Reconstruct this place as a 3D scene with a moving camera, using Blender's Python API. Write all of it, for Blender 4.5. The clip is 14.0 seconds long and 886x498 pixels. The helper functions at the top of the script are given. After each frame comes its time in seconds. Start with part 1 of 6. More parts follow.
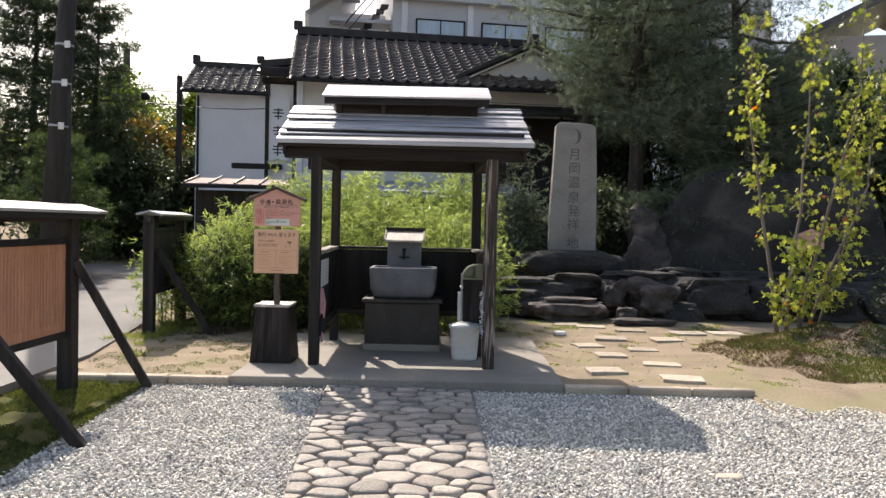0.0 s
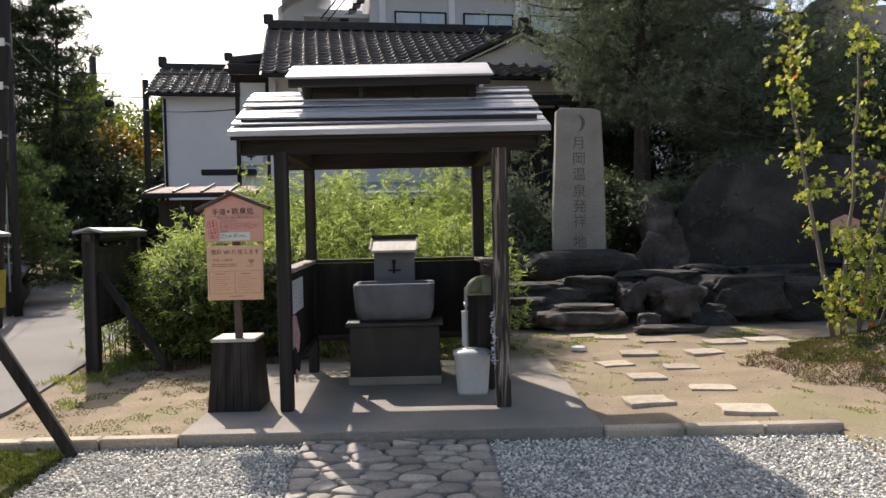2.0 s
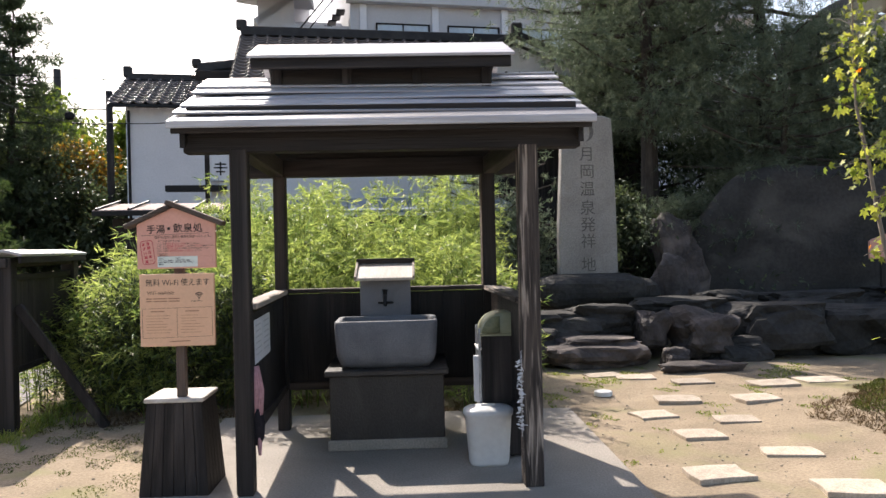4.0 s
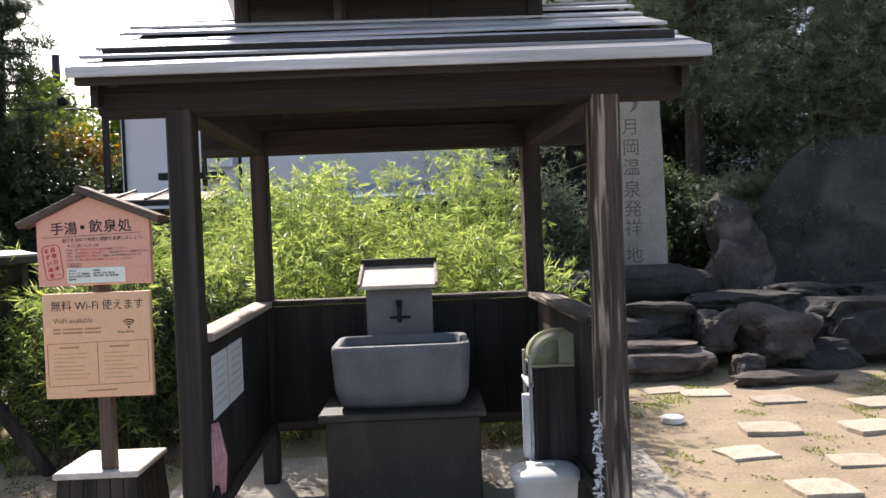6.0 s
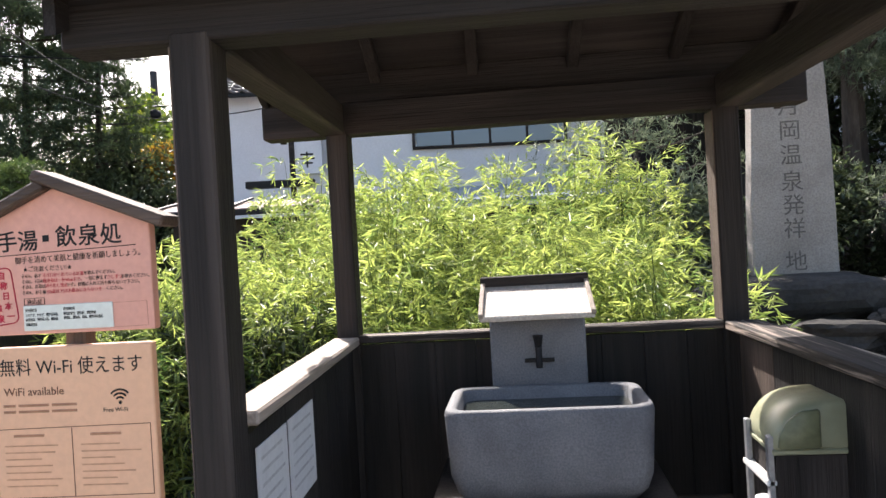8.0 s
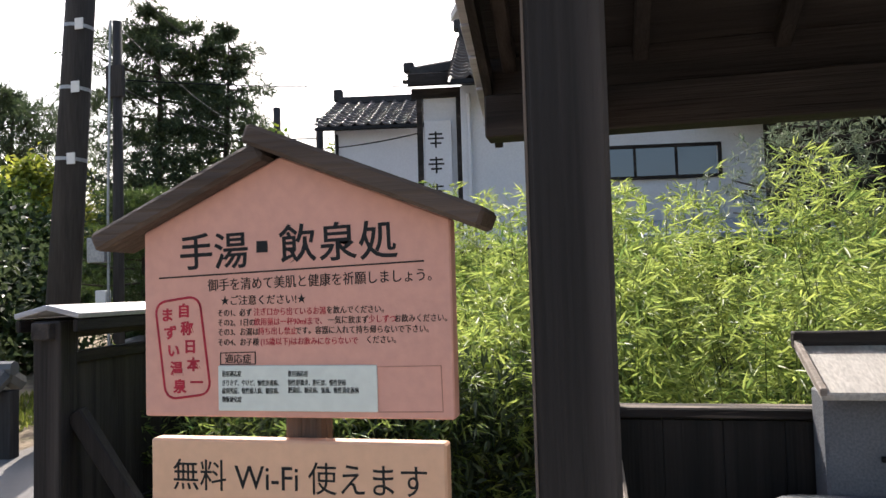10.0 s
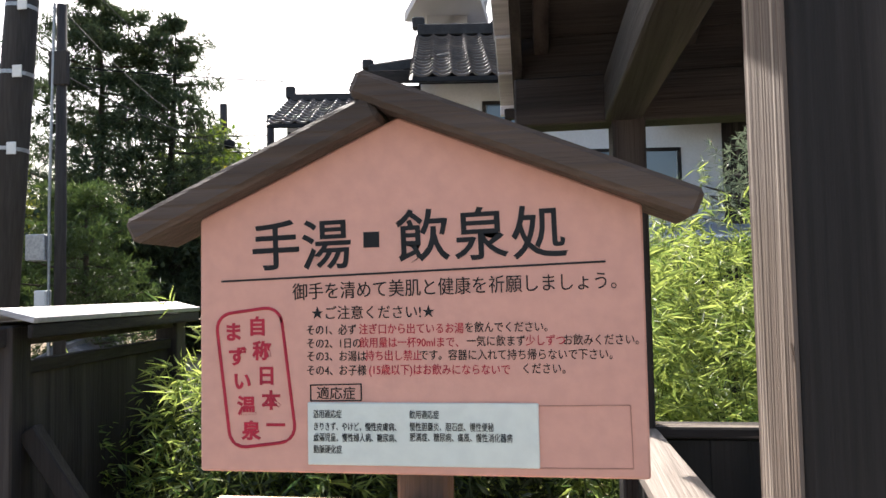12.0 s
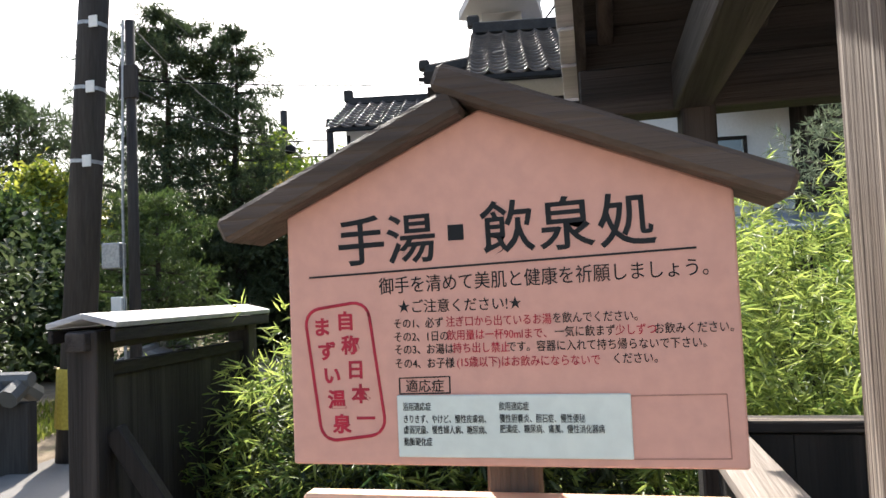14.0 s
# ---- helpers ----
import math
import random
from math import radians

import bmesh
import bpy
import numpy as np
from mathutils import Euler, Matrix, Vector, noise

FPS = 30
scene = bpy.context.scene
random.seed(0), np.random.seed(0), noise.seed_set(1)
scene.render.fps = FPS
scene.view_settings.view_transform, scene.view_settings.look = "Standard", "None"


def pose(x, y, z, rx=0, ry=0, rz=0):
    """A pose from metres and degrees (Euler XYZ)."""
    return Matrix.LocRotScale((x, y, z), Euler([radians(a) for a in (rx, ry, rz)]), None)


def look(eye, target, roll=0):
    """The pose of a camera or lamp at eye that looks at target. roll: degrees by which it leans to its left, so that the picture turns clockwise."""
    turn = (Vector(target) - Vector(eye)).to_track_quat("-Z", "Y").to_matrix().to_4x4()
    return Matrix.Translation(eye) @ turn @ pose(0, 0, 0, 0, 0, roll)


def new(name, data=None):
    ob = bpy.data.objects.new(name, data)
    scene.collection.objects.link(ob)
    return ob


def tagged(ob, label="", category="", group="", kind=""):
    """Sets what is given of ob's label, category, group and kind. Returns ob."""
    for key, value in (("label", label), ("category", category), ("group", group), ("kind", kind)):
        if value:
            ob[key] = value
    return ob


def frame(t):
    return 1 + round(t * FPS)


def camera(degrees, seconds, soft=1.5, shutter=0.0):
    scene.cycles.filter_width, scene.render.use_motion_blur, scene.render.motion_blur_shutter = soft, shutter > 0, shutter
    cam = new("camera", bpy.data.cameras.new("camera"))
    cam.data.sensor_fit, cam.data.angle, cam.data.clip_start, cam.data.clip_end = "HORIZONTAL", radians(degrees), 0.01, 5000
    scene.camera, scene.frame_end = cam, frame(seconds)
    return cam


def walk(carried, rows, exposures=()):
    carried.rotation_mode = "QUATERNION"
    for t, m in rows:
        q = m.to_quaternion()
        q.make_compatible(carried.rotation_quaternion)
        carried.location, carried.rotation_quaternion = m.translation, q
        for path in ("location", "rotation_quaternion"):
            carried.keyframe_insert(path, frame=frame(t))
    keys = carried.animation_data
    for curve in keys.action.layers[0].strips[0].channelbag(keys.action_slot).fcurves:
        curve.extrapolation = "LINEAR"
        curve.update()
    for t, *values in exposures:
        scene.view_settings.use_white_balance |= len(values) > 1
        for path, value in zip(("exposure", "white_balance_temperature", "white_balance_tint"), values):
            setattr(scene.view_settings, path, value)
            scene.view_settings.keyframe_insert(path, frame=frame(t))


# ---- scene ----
cam = camera(60.3, 14.0)
PATH = [
    (0, (0.422, 1.264, 1.41), (0.41, 3.263, 1.348), 1.3),
    (0.5, (0.435, 1.583, 1.401), (0.472, 3.58, 1.301), -0.7),
    (1, (0.427, 1.95, 1.405), (0.416, 3.949, 1.336), 0.3),
    (1.5, (0.343, 2.307, 1.436), (0.32, 4.306, 1.376), 0.8),
    (2, (0.333, 2.623, 1.454), (0.352, 4.622, 1.392), -1.2),
    (2.5, (0.324, 2.961, 1.446), (0.328, 4.961, 1.389), 0.6),
    (2.7, (0.273, 3.069, 1.466), (0.297, 5.068, 1.404), 0.5),
    (4.8, (0.162, 4.57, 1.456), (0.227, 6.569, 1.474), -1.8),
    (5, (0.202, 4.7, 1.468), (0.213, 6.7, 1.484), -0.7),
    (5.5, (0.169, 5.045, 1.482), (0.132, 7.044, 1.453), -0.4),
    (6, (0.131, 5.344, 1.519), (0.166, 7.343, 1.474), -2.2),
    (6.5, (0.135, 5.691, 1.516), (0.126, 7.691, 1.482), -2.4),
    (7, (0.079, 6.0, 1.489), (0.019, 7.999, 1.446), -2.5),
    (7.5, (-0.001, 6.317, 1.489), (-0.079, 8.315, 1.439), -2.6),
    (8, (-0.091, 6.617, 1.523), (-0.297, 8.607, 1.51), -3.3),
    (8.5, (-0.276, 6.856, 1.523), (-0.492, 8.844, 1.56), -2.9),
    (9, (-0.451, 7.104, 1.525), (-0.911, 9.049, 1.602), -2.9),
    (11.3, (-0.944, 7.524, 1.54), (-1.379, 9.472, 1.667), -0.5),
    (11.5, (-0.959, 7.555, 1.543), (-1.371, 9.507, 1.676), -1.4),
    (12, (-1.014, 7.586, 1.54), (-1.332, 9.558, 1.647), -1.1),
    (12.5, (-1.027, 7.595, 1.53), (-1.322, 9.571, 1.622), -0.7),
    (13, (-1.026, 7.598, 1.531), (-1.319, 9.574, 1.631), -1.0),
    (13.5, (-1.026, 7.6, 1.531), (-1.369, 9.568, 1.634), -2.1),
    (14, (-1.038, 7.582, 1.534), (-1.509, 9.523, 1.643), -2.4),
]
EXPOSURES = [(0.0, 0.74, 6800, 13), (2.5, 0.54, 6800, 13), (5.0, 1.20, 6600, 14), (6.0, 1.12, 6600, 14), (7.0, 1.24, 6600, 14), (8.0, 1.50, 6550, 15), (8.5, 1.34, 6550, 15), (9.0, 0.80, 6550, 14), (11.5, 1.13, 6550, 13), (13.0, 1.26, 6500, 11), (14.0, 1.23, 6500, 10)]
walk(cam, [(t, look(eye, target, roll)) for t, eye, target, roll in PATH], EXPOSURES)

# ---- world, sun, exposure ----
SUN_TO = Vector((-0.30, 0.665, 0.69)).normalized()
wld = bpy.data.worlds.new("sky")
scene.world = wld
wld.use_nodes = True
wn = wld.node_tree.nodes
sky = wn.new("ShaderNodeTexSky")
sky.sky_type = "NISHITA"
sky.sun_disc = False
sky.sun_elevation = math.asin(SUN_TO.z)
sky.sun_rotation = math.atan2(SUN_TO.x, SUN_TO.y)
sky.dust_density = 3.0
sky.air_density = 1.2
wn["Background"].inputs["Strength"].default_value = 0.135
wld.node_tree.links.new(sky.outputs[0], wn["Background"].inputs[0])
sun = new("sun", bpy.data.lights.new("sun", "SUN"))
sun.data.energy, sun.data.angle, sun.data.color = 4.4, radians(0.55), (1.0, 0.95, 0.87)
sun.matrix_world = look(SUN_TO * 30, (0, 0, 0))

# ---- materials ----
R = random.Random(7)
NR = np.random.default_rng(11)


def node_mat(name, c1, c2, scale=(4, 4, 4), rough=0.8, bump=0.3, fine=(60, 60, 60), c3=None, metal=0.0, spec=0.3, vary=0.0, island=0.0, big=None, gr=0.74):
    """A surface of two colours in coarse noise, fine grain in colour and relief, blotches c3, and a shift from piece to piece."""
    m = bpy.data.materials.new(name)
    m.use_nodes = True
    n, l = m.node_tree.nodes, m.node_tree.links
    b = n["Principled BSDF"]
    tc = n.new("ShaderNodeTexCoord")

    def noise_at(sc, detail=6.0, distort=0.0):
        mp = n.new("ShaderNodeMapping")
        mp.inputs["Scale"].default_value = sc
        l.new(tc.outputs["Object"], mp.inputs["Vector"])
        t = n.new("ShaderNodeTexNoise")
        t.inputs["Scale"].default_value = 1.0
        t.inputs["Detail"].default_value = detail
        t.inputs["Distortion"].default_value = distort
        l.new(mp.outputs[0], t.inputs["Vector"])
        return t.outputs["Fac"]

    def mix(fac, a, bb, mode="MIX"):
        x = n.new("ShaderNodeMix")
        x.data_type, x.blend_type = "RGBA", mode
        for sock, v in ((x.inputs[0], fac), (x.inputs[6], a), (x.inputs[7], bb)):
            if isinstance(v, (int, float)):
                sock.default_value = v
            elif isinstance(v, tuple):
                sock.default_value = (*v, 1)
            else:
                l.new(v, sock)
        return x.outputs[2]

    def ramp(v, lo, hi):
        r = n.new("ShaderNodeMapRange")
        r.inputs[1].default_value, r.inputs[2].default_value = lo, hi
        l.new(v, r.inputs[0])
        return r.outputs[0]

    coarse = noise_at(scale, 5, 0.4)
    grain = noise_at(fine, 4)
    col = mix(ramp(coarse, 0.3, 0.7), c1, c2)
    col = mix(ramp(grain, 0.35, 0.65), col, mix(1.0, col, (gr, gr, gr), "MULTIPLY"))
    if c3:
        col = mix(ramp(noise_at(big or tuple(s * 0.45 for s in scale), 7, 0.8), 0.52, 0.68), col, c3)
    if vary:
        info = n.new("ShaderNodeObjectInfo")
        hv = n.new("ShaderNodeHueSaturation")
        l.new(ramp(info.outputs["Random"], 0, 1), hv.inputs["Value"])
        hv.inputs["Value"].default_value = 1
        mr = n.new("ShaderNodeMapRange")
        mr.inputs[3].default_value, mr.inputs[4].default_value = 1 - vary, 1 + vary
        l.new(info.outputs["Random"], mr.inputs[0])
        l.new(mr.outputs[0], hv.inputs["Value"])
        l.new(col, hv.inputs["Color"])
        col = hv.outputs[0]
    if island:
        geo = n.new("ShaderNodeNewGeometry")
        hv = n.new("ShaderNodeHueSaturation")
        mr = n.new("ShaderNodeMapRange")
        mr.inputs[3].default_value, mr.inputs[4].default_value = 1 - island, 1 + island
        l.new(geo.outputs["Random Per Island"], mr.inputs[0])
        l.new(mr.outputs[0], hv.inputs["Value"])
        l.new(col, hv.inputs["Color"])
        col = hv.outputs[0]
    l.new(col, b.inputs["Base Color"])
    b.inputs["Metallic"].default_value = metal
    b.inputs["Specular IOR Level"].default_value = spec
    rr = n.new("ShaderNodeMapRange")
    rr.inputs[3].default_value, rr.inputs[4].default_value = max(rough - 0.12, 0.02), min(rough + 0.12, 1)
    l.new(grain, rr.inputs[0])
    l.new(rr.outputs[0], b.inputs["Roughness"])
    if bump:
        bp = n.new("ShaderNodeBump")
        bp.inputs["Strength"].default_value = bump
        bp.inputs["Distance"].default_value = 0.01
        l.new(grain, bp.inputs["Height"])
        l.new(bp.outputs[0], b.inputs["Normal"])
    return m


def leaf_mat(name, c1, c2, through_share=0.45, rough=0.45, spread=0.35):
    """Leaves: diffuse and translucent, with a shift from leaf to leaf and from branch to branch."""
    m = bpy.data.materials.new(name)
    m.use_nodes = True
    n, l = m.node_tree.nodes, m.node_tree.links
    b, out = n["Principled BSDF"], n["Material Output"]
    geo = n.new("ShaderNodeNewGeometry")
    tc = n.new("ShaderNodeTexCoord")
    tn = n.new("ShaderNodeTexNoise")
    tn.inputs["Scale"].default_value = 1.6
    l.new(tc.outputs["Object"], tn.inputs["Vector"])
    add = n.new("ShaderNodeMath")
    add.operation = "MULTIPLY_ADD"
    l.new(geo.outputs["Random Per Island"], add.inputs[0])
    add.inputs[1].default_value = 0.55
    l.new(tn.outputs["Fac"], add.inputs[2])
    mr = n.new("ShaderNodeMapRange")
    mr.inputs[1].default_value, mr.inputs[2].default_value = 0.4, 1.1
    l.new(add.outputs[0], mr.inputs[0])
    mx = n.new("ShaderNodeMix")
    mx.data_type = "RGBA"
    mx.inputs[6].default_value, mx.inputs[7].default_value = (*c1, 1), (*c2, 1)
    l.new(mr.outputs[0], mx.inputs[0])
    l.new(mx.outputs[2], b.inputs["Base Color"])
    b.inputs["Roughness"].default_value = rough
    b.inputs["Specular IOR Level"].default_value = 0.35
    tr = n.new("ShaderNodeBsdfTranslucent")
    br = n.new("ShaderNodeHueSaturation")
    br.inputs["Value"].default_value = 1.5
    br.inputs["Saturation"].default_value = 1.1
    l.new(mx.outputs[2], br.inputs["Color"])
    l.new(br.outputs[0], tr.inputs["Color"])
    ms = n.new("ShaderNodeMixShader")
    ms.inputs[0].default_value = through_share
    l.new(b.outputs[0], ms.inputs[1])
    l.new(tr.outputs[0], ms.inputs[2])
    l.new(ms.outputs[0], out.inputs["Surface"])
    return m


def plain(name, c, rough=0.6, metal=0.0, spec=0.3):
    return node_mat(name, c, tuple(x * 0.85 for x in c), (3, 3, 3), rough, 0.05, (40, 40, 40), None, metal, spec)


# dark stained timber with the grain along x, y or z
DARK1, DARK2, WORN = (0.0175, 0.0148, 0.014), (0.035, 0.0292, 0.0268), (0.064, 0.053, 0.048)
WOOD = {}
for ax, sc in (("x", (0.8, 14, 14)), ("y", (14, 0.8, 14)), ("z", (14, 14, 0.8))):
    fine = tuple(3 if s < 1 else 130 for s in sc)
    WOOD[ax] = node_mat("dark_timber_" + ax, DARK1, DARK2, sc, 0.72, 0.5, fine, WORN, vary=0.15, spec=0.25)
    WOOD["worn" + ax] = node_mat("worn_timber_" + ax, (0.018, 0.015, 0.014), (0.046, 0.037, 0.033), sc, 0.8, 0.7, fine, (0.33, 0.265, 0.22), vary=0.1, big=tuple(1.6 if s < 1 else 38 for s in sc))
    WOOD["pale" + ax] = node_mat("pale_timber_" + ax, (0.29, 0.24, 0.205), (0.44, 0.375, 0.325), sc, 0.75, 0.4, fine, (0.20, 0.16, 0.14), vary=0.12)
    WOOD["brown" + ax] = node_mat("brown_timber_" + ax, (0.078, 0.057, 0.046), (0.128, 0.093, 0.074), sc, 0.75, 0.6, fine, (0.05, 0.037, 0.03), vary=0.1)
# worn streaks on a tone made paler for the sun on the face
STREAKED = node_mat("sunlit_streaked_timber", (0.06, 0.044, 0.036), (0.21, 0.16, 0.13), (30, 30, 0.9), 0.8, 0.7, (150, 150, 3), (0.34, 0.28, 0.235), big=(50, 50, 1.2))
FLAKED = node_mat("flaked_post_timber", (0.022, 0.018, 0.017), (0.085, 0.066, 0.055), (45, 45, 3.0), 0.8, 0.8, (130, 130, 5), (0.36, 0.295, 0.245), big=(38, 38, 2.2))
BLACKPANEL = node_mat("black_stained_plank", (0.009, 0.008, 0.0075), (0.017, 0.0145, 0.013), (14, 14, 0.8), 0.7, 0.4, (130, 130, 3), (0.03, 0.025, 0.022), vary=0.12)
BOARD_ROOF = node_mat("silver_roof_board", (0.40, 0.39, 0.41), (0.54, 0.53, 0.55), (0.8, 9, 9), 0.33, 0.25, (3, 90, 90), (0.25, 0.24, 0.25), vary=0.14, spec=0.6)
BLEACHED = node_mat("sun_bleached_board", (0.52, 0.48, 0.44), (0.64, 0.60, 0.55), (14, 0.8, 14), 0.7, 0.35, (130, 3, 130), (0.42, 0.37, 0.33))
EARTH = node_mat("packed_earth", (0.235, 0.185, 0.13), (0.36, 0.285, 0.20), (2.2, 2.2, 2.2), 0.95, 0.6, (55, 55, 55), (0.24, 0.215, 0.12), spec=0.1)
CONCRETE = node_mat("pale_concrete", (0.28, 0.25, 0.215), (0.37, 0.33, 0.285), (1.6, 1.6, 1.6), 0.85, 0.4, (80, 80, 80), (0.22, 0.20, 0.17), spec=0.2)
KERB = node_mat("kerb_concrete", (0.44, 0.365, 0.28), (0.55, 0.46, 0.36), (3, 3, 3), 0.88, 0.6, (70, 70, 70), (0.28, 0.24, 0.19), vary=0.12)
ASPHALT = node_mat("worn_asphalt", (0.215, 0.20, 0.185), (0.285, 0.265, 0.245), (0.5, 0.5, 0.5), 0.9, 0.5, (150, 150, 150), (0.15, 0.14, 0.14), spec=0.2)
GRAVEL = node_mat("white_gravel", (0.66, 0.62, 0.55), (0.78, 0.735, 0.655), (9, 9, 9), 0.8, 0.4, (120, 120, 120), (0.42, 0.40, 0.37), island=0.42)
GRAVEL_BED = node_mat("gravel_bed", (0.22, 0.21, 0.20), (0.5, 0.49, 0.47), (30, 30, 30), 0.95, 1.0, (70, 70, 70), (0.14, 0.13, 0.12))
PATHSTONE = node_mat("river_stone", (0.29, 0.26, 0.225), (0.43, 0.375, 0.315), (6, 6, 6), 0.7, 0.8, (60, 60, 60), (0.24, 0.21, 0.19), vary=0.3)
MORTAR = node_mat("path_mortar", (0.06, 0.054, 0.048), (0.11, 0.10, 0.09), (8, 8, 8), 0.95, 0.9, (90, 90, 90))
FLAGSTONE = node_mat("cut_stepping_stone", (0.40, 0.33, 0.255), (0.54, 0.46, 0.37), (7, 7, 7), 0.85, 0.5, (70, 70, 70), (0.34, 0.28, 0.22), vary=0.25)
# tree shade is put into both rock colours, more into the second
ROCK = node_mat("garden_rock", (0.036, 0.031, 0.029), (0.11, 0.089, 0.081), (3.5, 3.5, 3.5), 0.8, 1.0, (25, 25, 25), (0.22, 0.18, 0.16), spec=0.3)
SHADEDROCK = node_mat("tree_shaded_rock", (0.026, 0.025, 0.023), (0.055, 0.05, 0.046), (2.0, 2.0, 2.0), 0.85, 1.0, (22, 22, 22), (0.085, 0.078, 0.07))
STELE = node_mat("grey_stele_stone", (0.27, 0.245, 0.22), (0.36, 0.33, 0.30), (2, 2, 2), 0.85, 0.5, (60, 60, 60), (0.20, 0.18, 0.165))
GRANITE = node_mat("grey_granite", (0.145, 0.15, 0.165), (0.215, 0.22, 0.235), (5, 5, 5), 0.7, 0.5, (150, 150, 150), (0.11, 0.11, 0.12))
PLINTH = node_mat("dark_plinth_stone", (0.02, 0.0175, 0.0165), (0.038, 0.033, 0.03), (4, 4, 2), 0.5, 0.4, (90, 90, 60), (0.06, 0.053, 0.05), spec=0.45)
PINK = node_mat("pink_painted_board", (0.69, 0.36, 0.285), (0.70, 0.37, 0.29), (1.5, 1.5, 1.5), 0.6, 0.06, (60, 60, 60), (0.68, 0.35, 0.275), gr=0.93)
PEACH = node_mat("peach_painted_board", (0.74, 0.45, 0.29), (0.75, 0.46, 0.30), (1.5, 1.5, 1.5), 0.6, 0.06, (60, 60, 60), (0.73, 0.44, 0.285), gr=0.93)
INK = plain("black_ink", (0.012, 0.012, 0.014), 0.6)
REDINK = plain("red_ink", (0.55, 0.03, 0.06), 0.6)
BROWNINK = plain("brown_ink", (0.16, 0.07, 0.045), 0.7)
PALEINK = plain("faded_brown_ink", (0.46, 0.235, 0.145), 0.7)
FAINTBROWN = plain("faint_brown_ink", (0.56, 0.31, 0.19), 0.7)
PAPER = node_mat("laminated_paper", (0.66, 0.70, 0.64), (0.72, 0.75, 0.69), (6, 6, 6), 0.35, 0.05, (60, 60, 60), spec=0.5, gr=0.93)
WHITEPAPER = node_mat("white_paper_sheet", (0.58, 0.58, 0.60), (0.68, 0.68, 0.69), (5, 5, 5), 0.6, 0.1, (50, 50, 50), (0.5, 0.5, 0.52), gr=0.93)
WHITEPLASTIC = node_mat("white_plastic", (0.66, 0.66, 0.65), (0.74, 0.74, 0.73), (4, 4, 4), 0.4, 0.08, (30, 30, 30), (0.55, 0.55, 0.53), spec=0.45, gr=0.93)
OLIVE = node_mat("olive_plastic", (0.26, 0.27, 0.175), (0.33, 0.335, 0.225), (5, 5, 5), 0.35, 0.06, (40, 40, 40), (0.24, 0.24, 0.14), spec=0.5, gr=0.93)
IRON = plain("dark_iron", (0.02, 0.02, 0.022), 0.5, 0.6)
STEEL = plain("galvanised_steel", (0.42, 0.43, 0.45), 0.45, 0.6)
PLASTER = node_mat("white_plaster", (0.66, 0.67, 0.70), (0.74, 0.75, 0.78), (0.7, 0.7, 0.7), 0.9, 0.15, (30, 30, 30), (0.58, 0.59, 0.62), spec=0.15, gr=0.93)
HOTELWALL = node_mat("grey_render_wall", (0.50, 0.50, 0.52), (0.58, 0.58, 0.60), (0.5, 0.5, 0.5), 0.9, 0.15, (20, 20, 20), (0.42, 0.42, 0.44), gr=0.93)
TILE = node_mat("glazed_roof_tile", (0.075, 0.058, 0.05), (0.13, 0.10, 0.085), (3, 3, 3), 0.35, 0.2, (30, 30, 30), (0.05, 0.04, 0.036), vary=0.2, spec=0.55)
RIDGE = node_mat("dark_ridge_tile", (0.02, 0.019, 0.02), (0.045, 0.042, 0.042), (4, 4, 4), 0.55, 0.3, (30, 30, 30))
METALROOF = node_mat("pinkish_metal_roof", (0.27, 0.19, 0.165), (0.34, 0.25, 0.22), (1, 1, 1), 0.75, 0.1, (20, 20, 20), (0.22, 0.15, 0.13), spec=0.15)
BLUEROOF = node_mat("blue_grey_roof", (0.13, 0.18, 0.25), (0.18, 0.24, 0.32), (1, 1, 1), 0.4, 0.1, (20, 20, 20), spec=0.5)
POLEWOOD = node_mat("dark_utility_pole", (0.03, 0.027, 0.027), (0.055, 0.05, 0.048), (8, 8, 0.8), 0.8, 0.3, (60, 60, 4))
BARK = node_mat("tree_bark", (0.05, 0.04, 0.033), (0.10, 0.08, 0.066), (9, 9, 1.5), 0.95, 1.0, (40, 40, 8))
GREYBARK = node_mat("grey_sapling_bark", (0.16, 0.13, 0.11), (0.26, 0.22, 0.19), (14, 14, 2), 0.9, 0.6, (60, 60, 10))
CULM = node_mat("green_culm", (0.07, 0.10, 0.025), (0.15, 0.18, 0.045), (4, 4, 1), 0.5, 0.1, (30, 30, 5))
BAMBOOLEAF = leaf_mat("bamboo_leaf", (0.065, 0.12, 0.038), (0.40, 0.45, 0.14), 0.5, 0.42)
PINELEAF = leaf_mat("pine_needles", (0.065, 0.09, 0.06), (0.18, 0.21, 0.14), 0.4, 0.5)
FIRLEAF = leaf_mat("fir_needles", (0.026, 0.043, 0.024), (0.085, 0.112, 0.052), 0.33, 0.5)
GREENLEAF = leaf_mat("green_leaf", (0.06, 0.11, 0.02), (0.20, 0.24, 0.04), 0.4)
# copy of the green leaf with shade put into its colour
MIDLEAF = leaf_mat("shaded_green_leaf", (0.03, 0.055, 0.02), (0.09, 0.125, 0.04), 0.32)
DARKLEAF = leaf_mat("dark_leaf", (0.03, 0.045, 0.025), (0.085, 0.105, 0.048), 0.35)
ORANGELEAF = leaf_mat("orange_leaf", (0.28, 0.12, 0.03), (0.26, 0.22, 0.05), 0.45)
MAPLELEAF = leaf_mat("yellow_green_maple_leaf", (0.13, 0.18, 0.035), (0.40, 0.40, 0.09), 0.5)
REDLEAF = leaf_mat("red_maple_leaf", (0.45, 0.09, 0.02), (0.55, 0.22, 0.04), 0.45)
MOSSLEAF = leaf_mat("moss_blade", (0.035, 0.052, 0.013), (0.14, 0.15, 0.036), 0.3, 0.8)
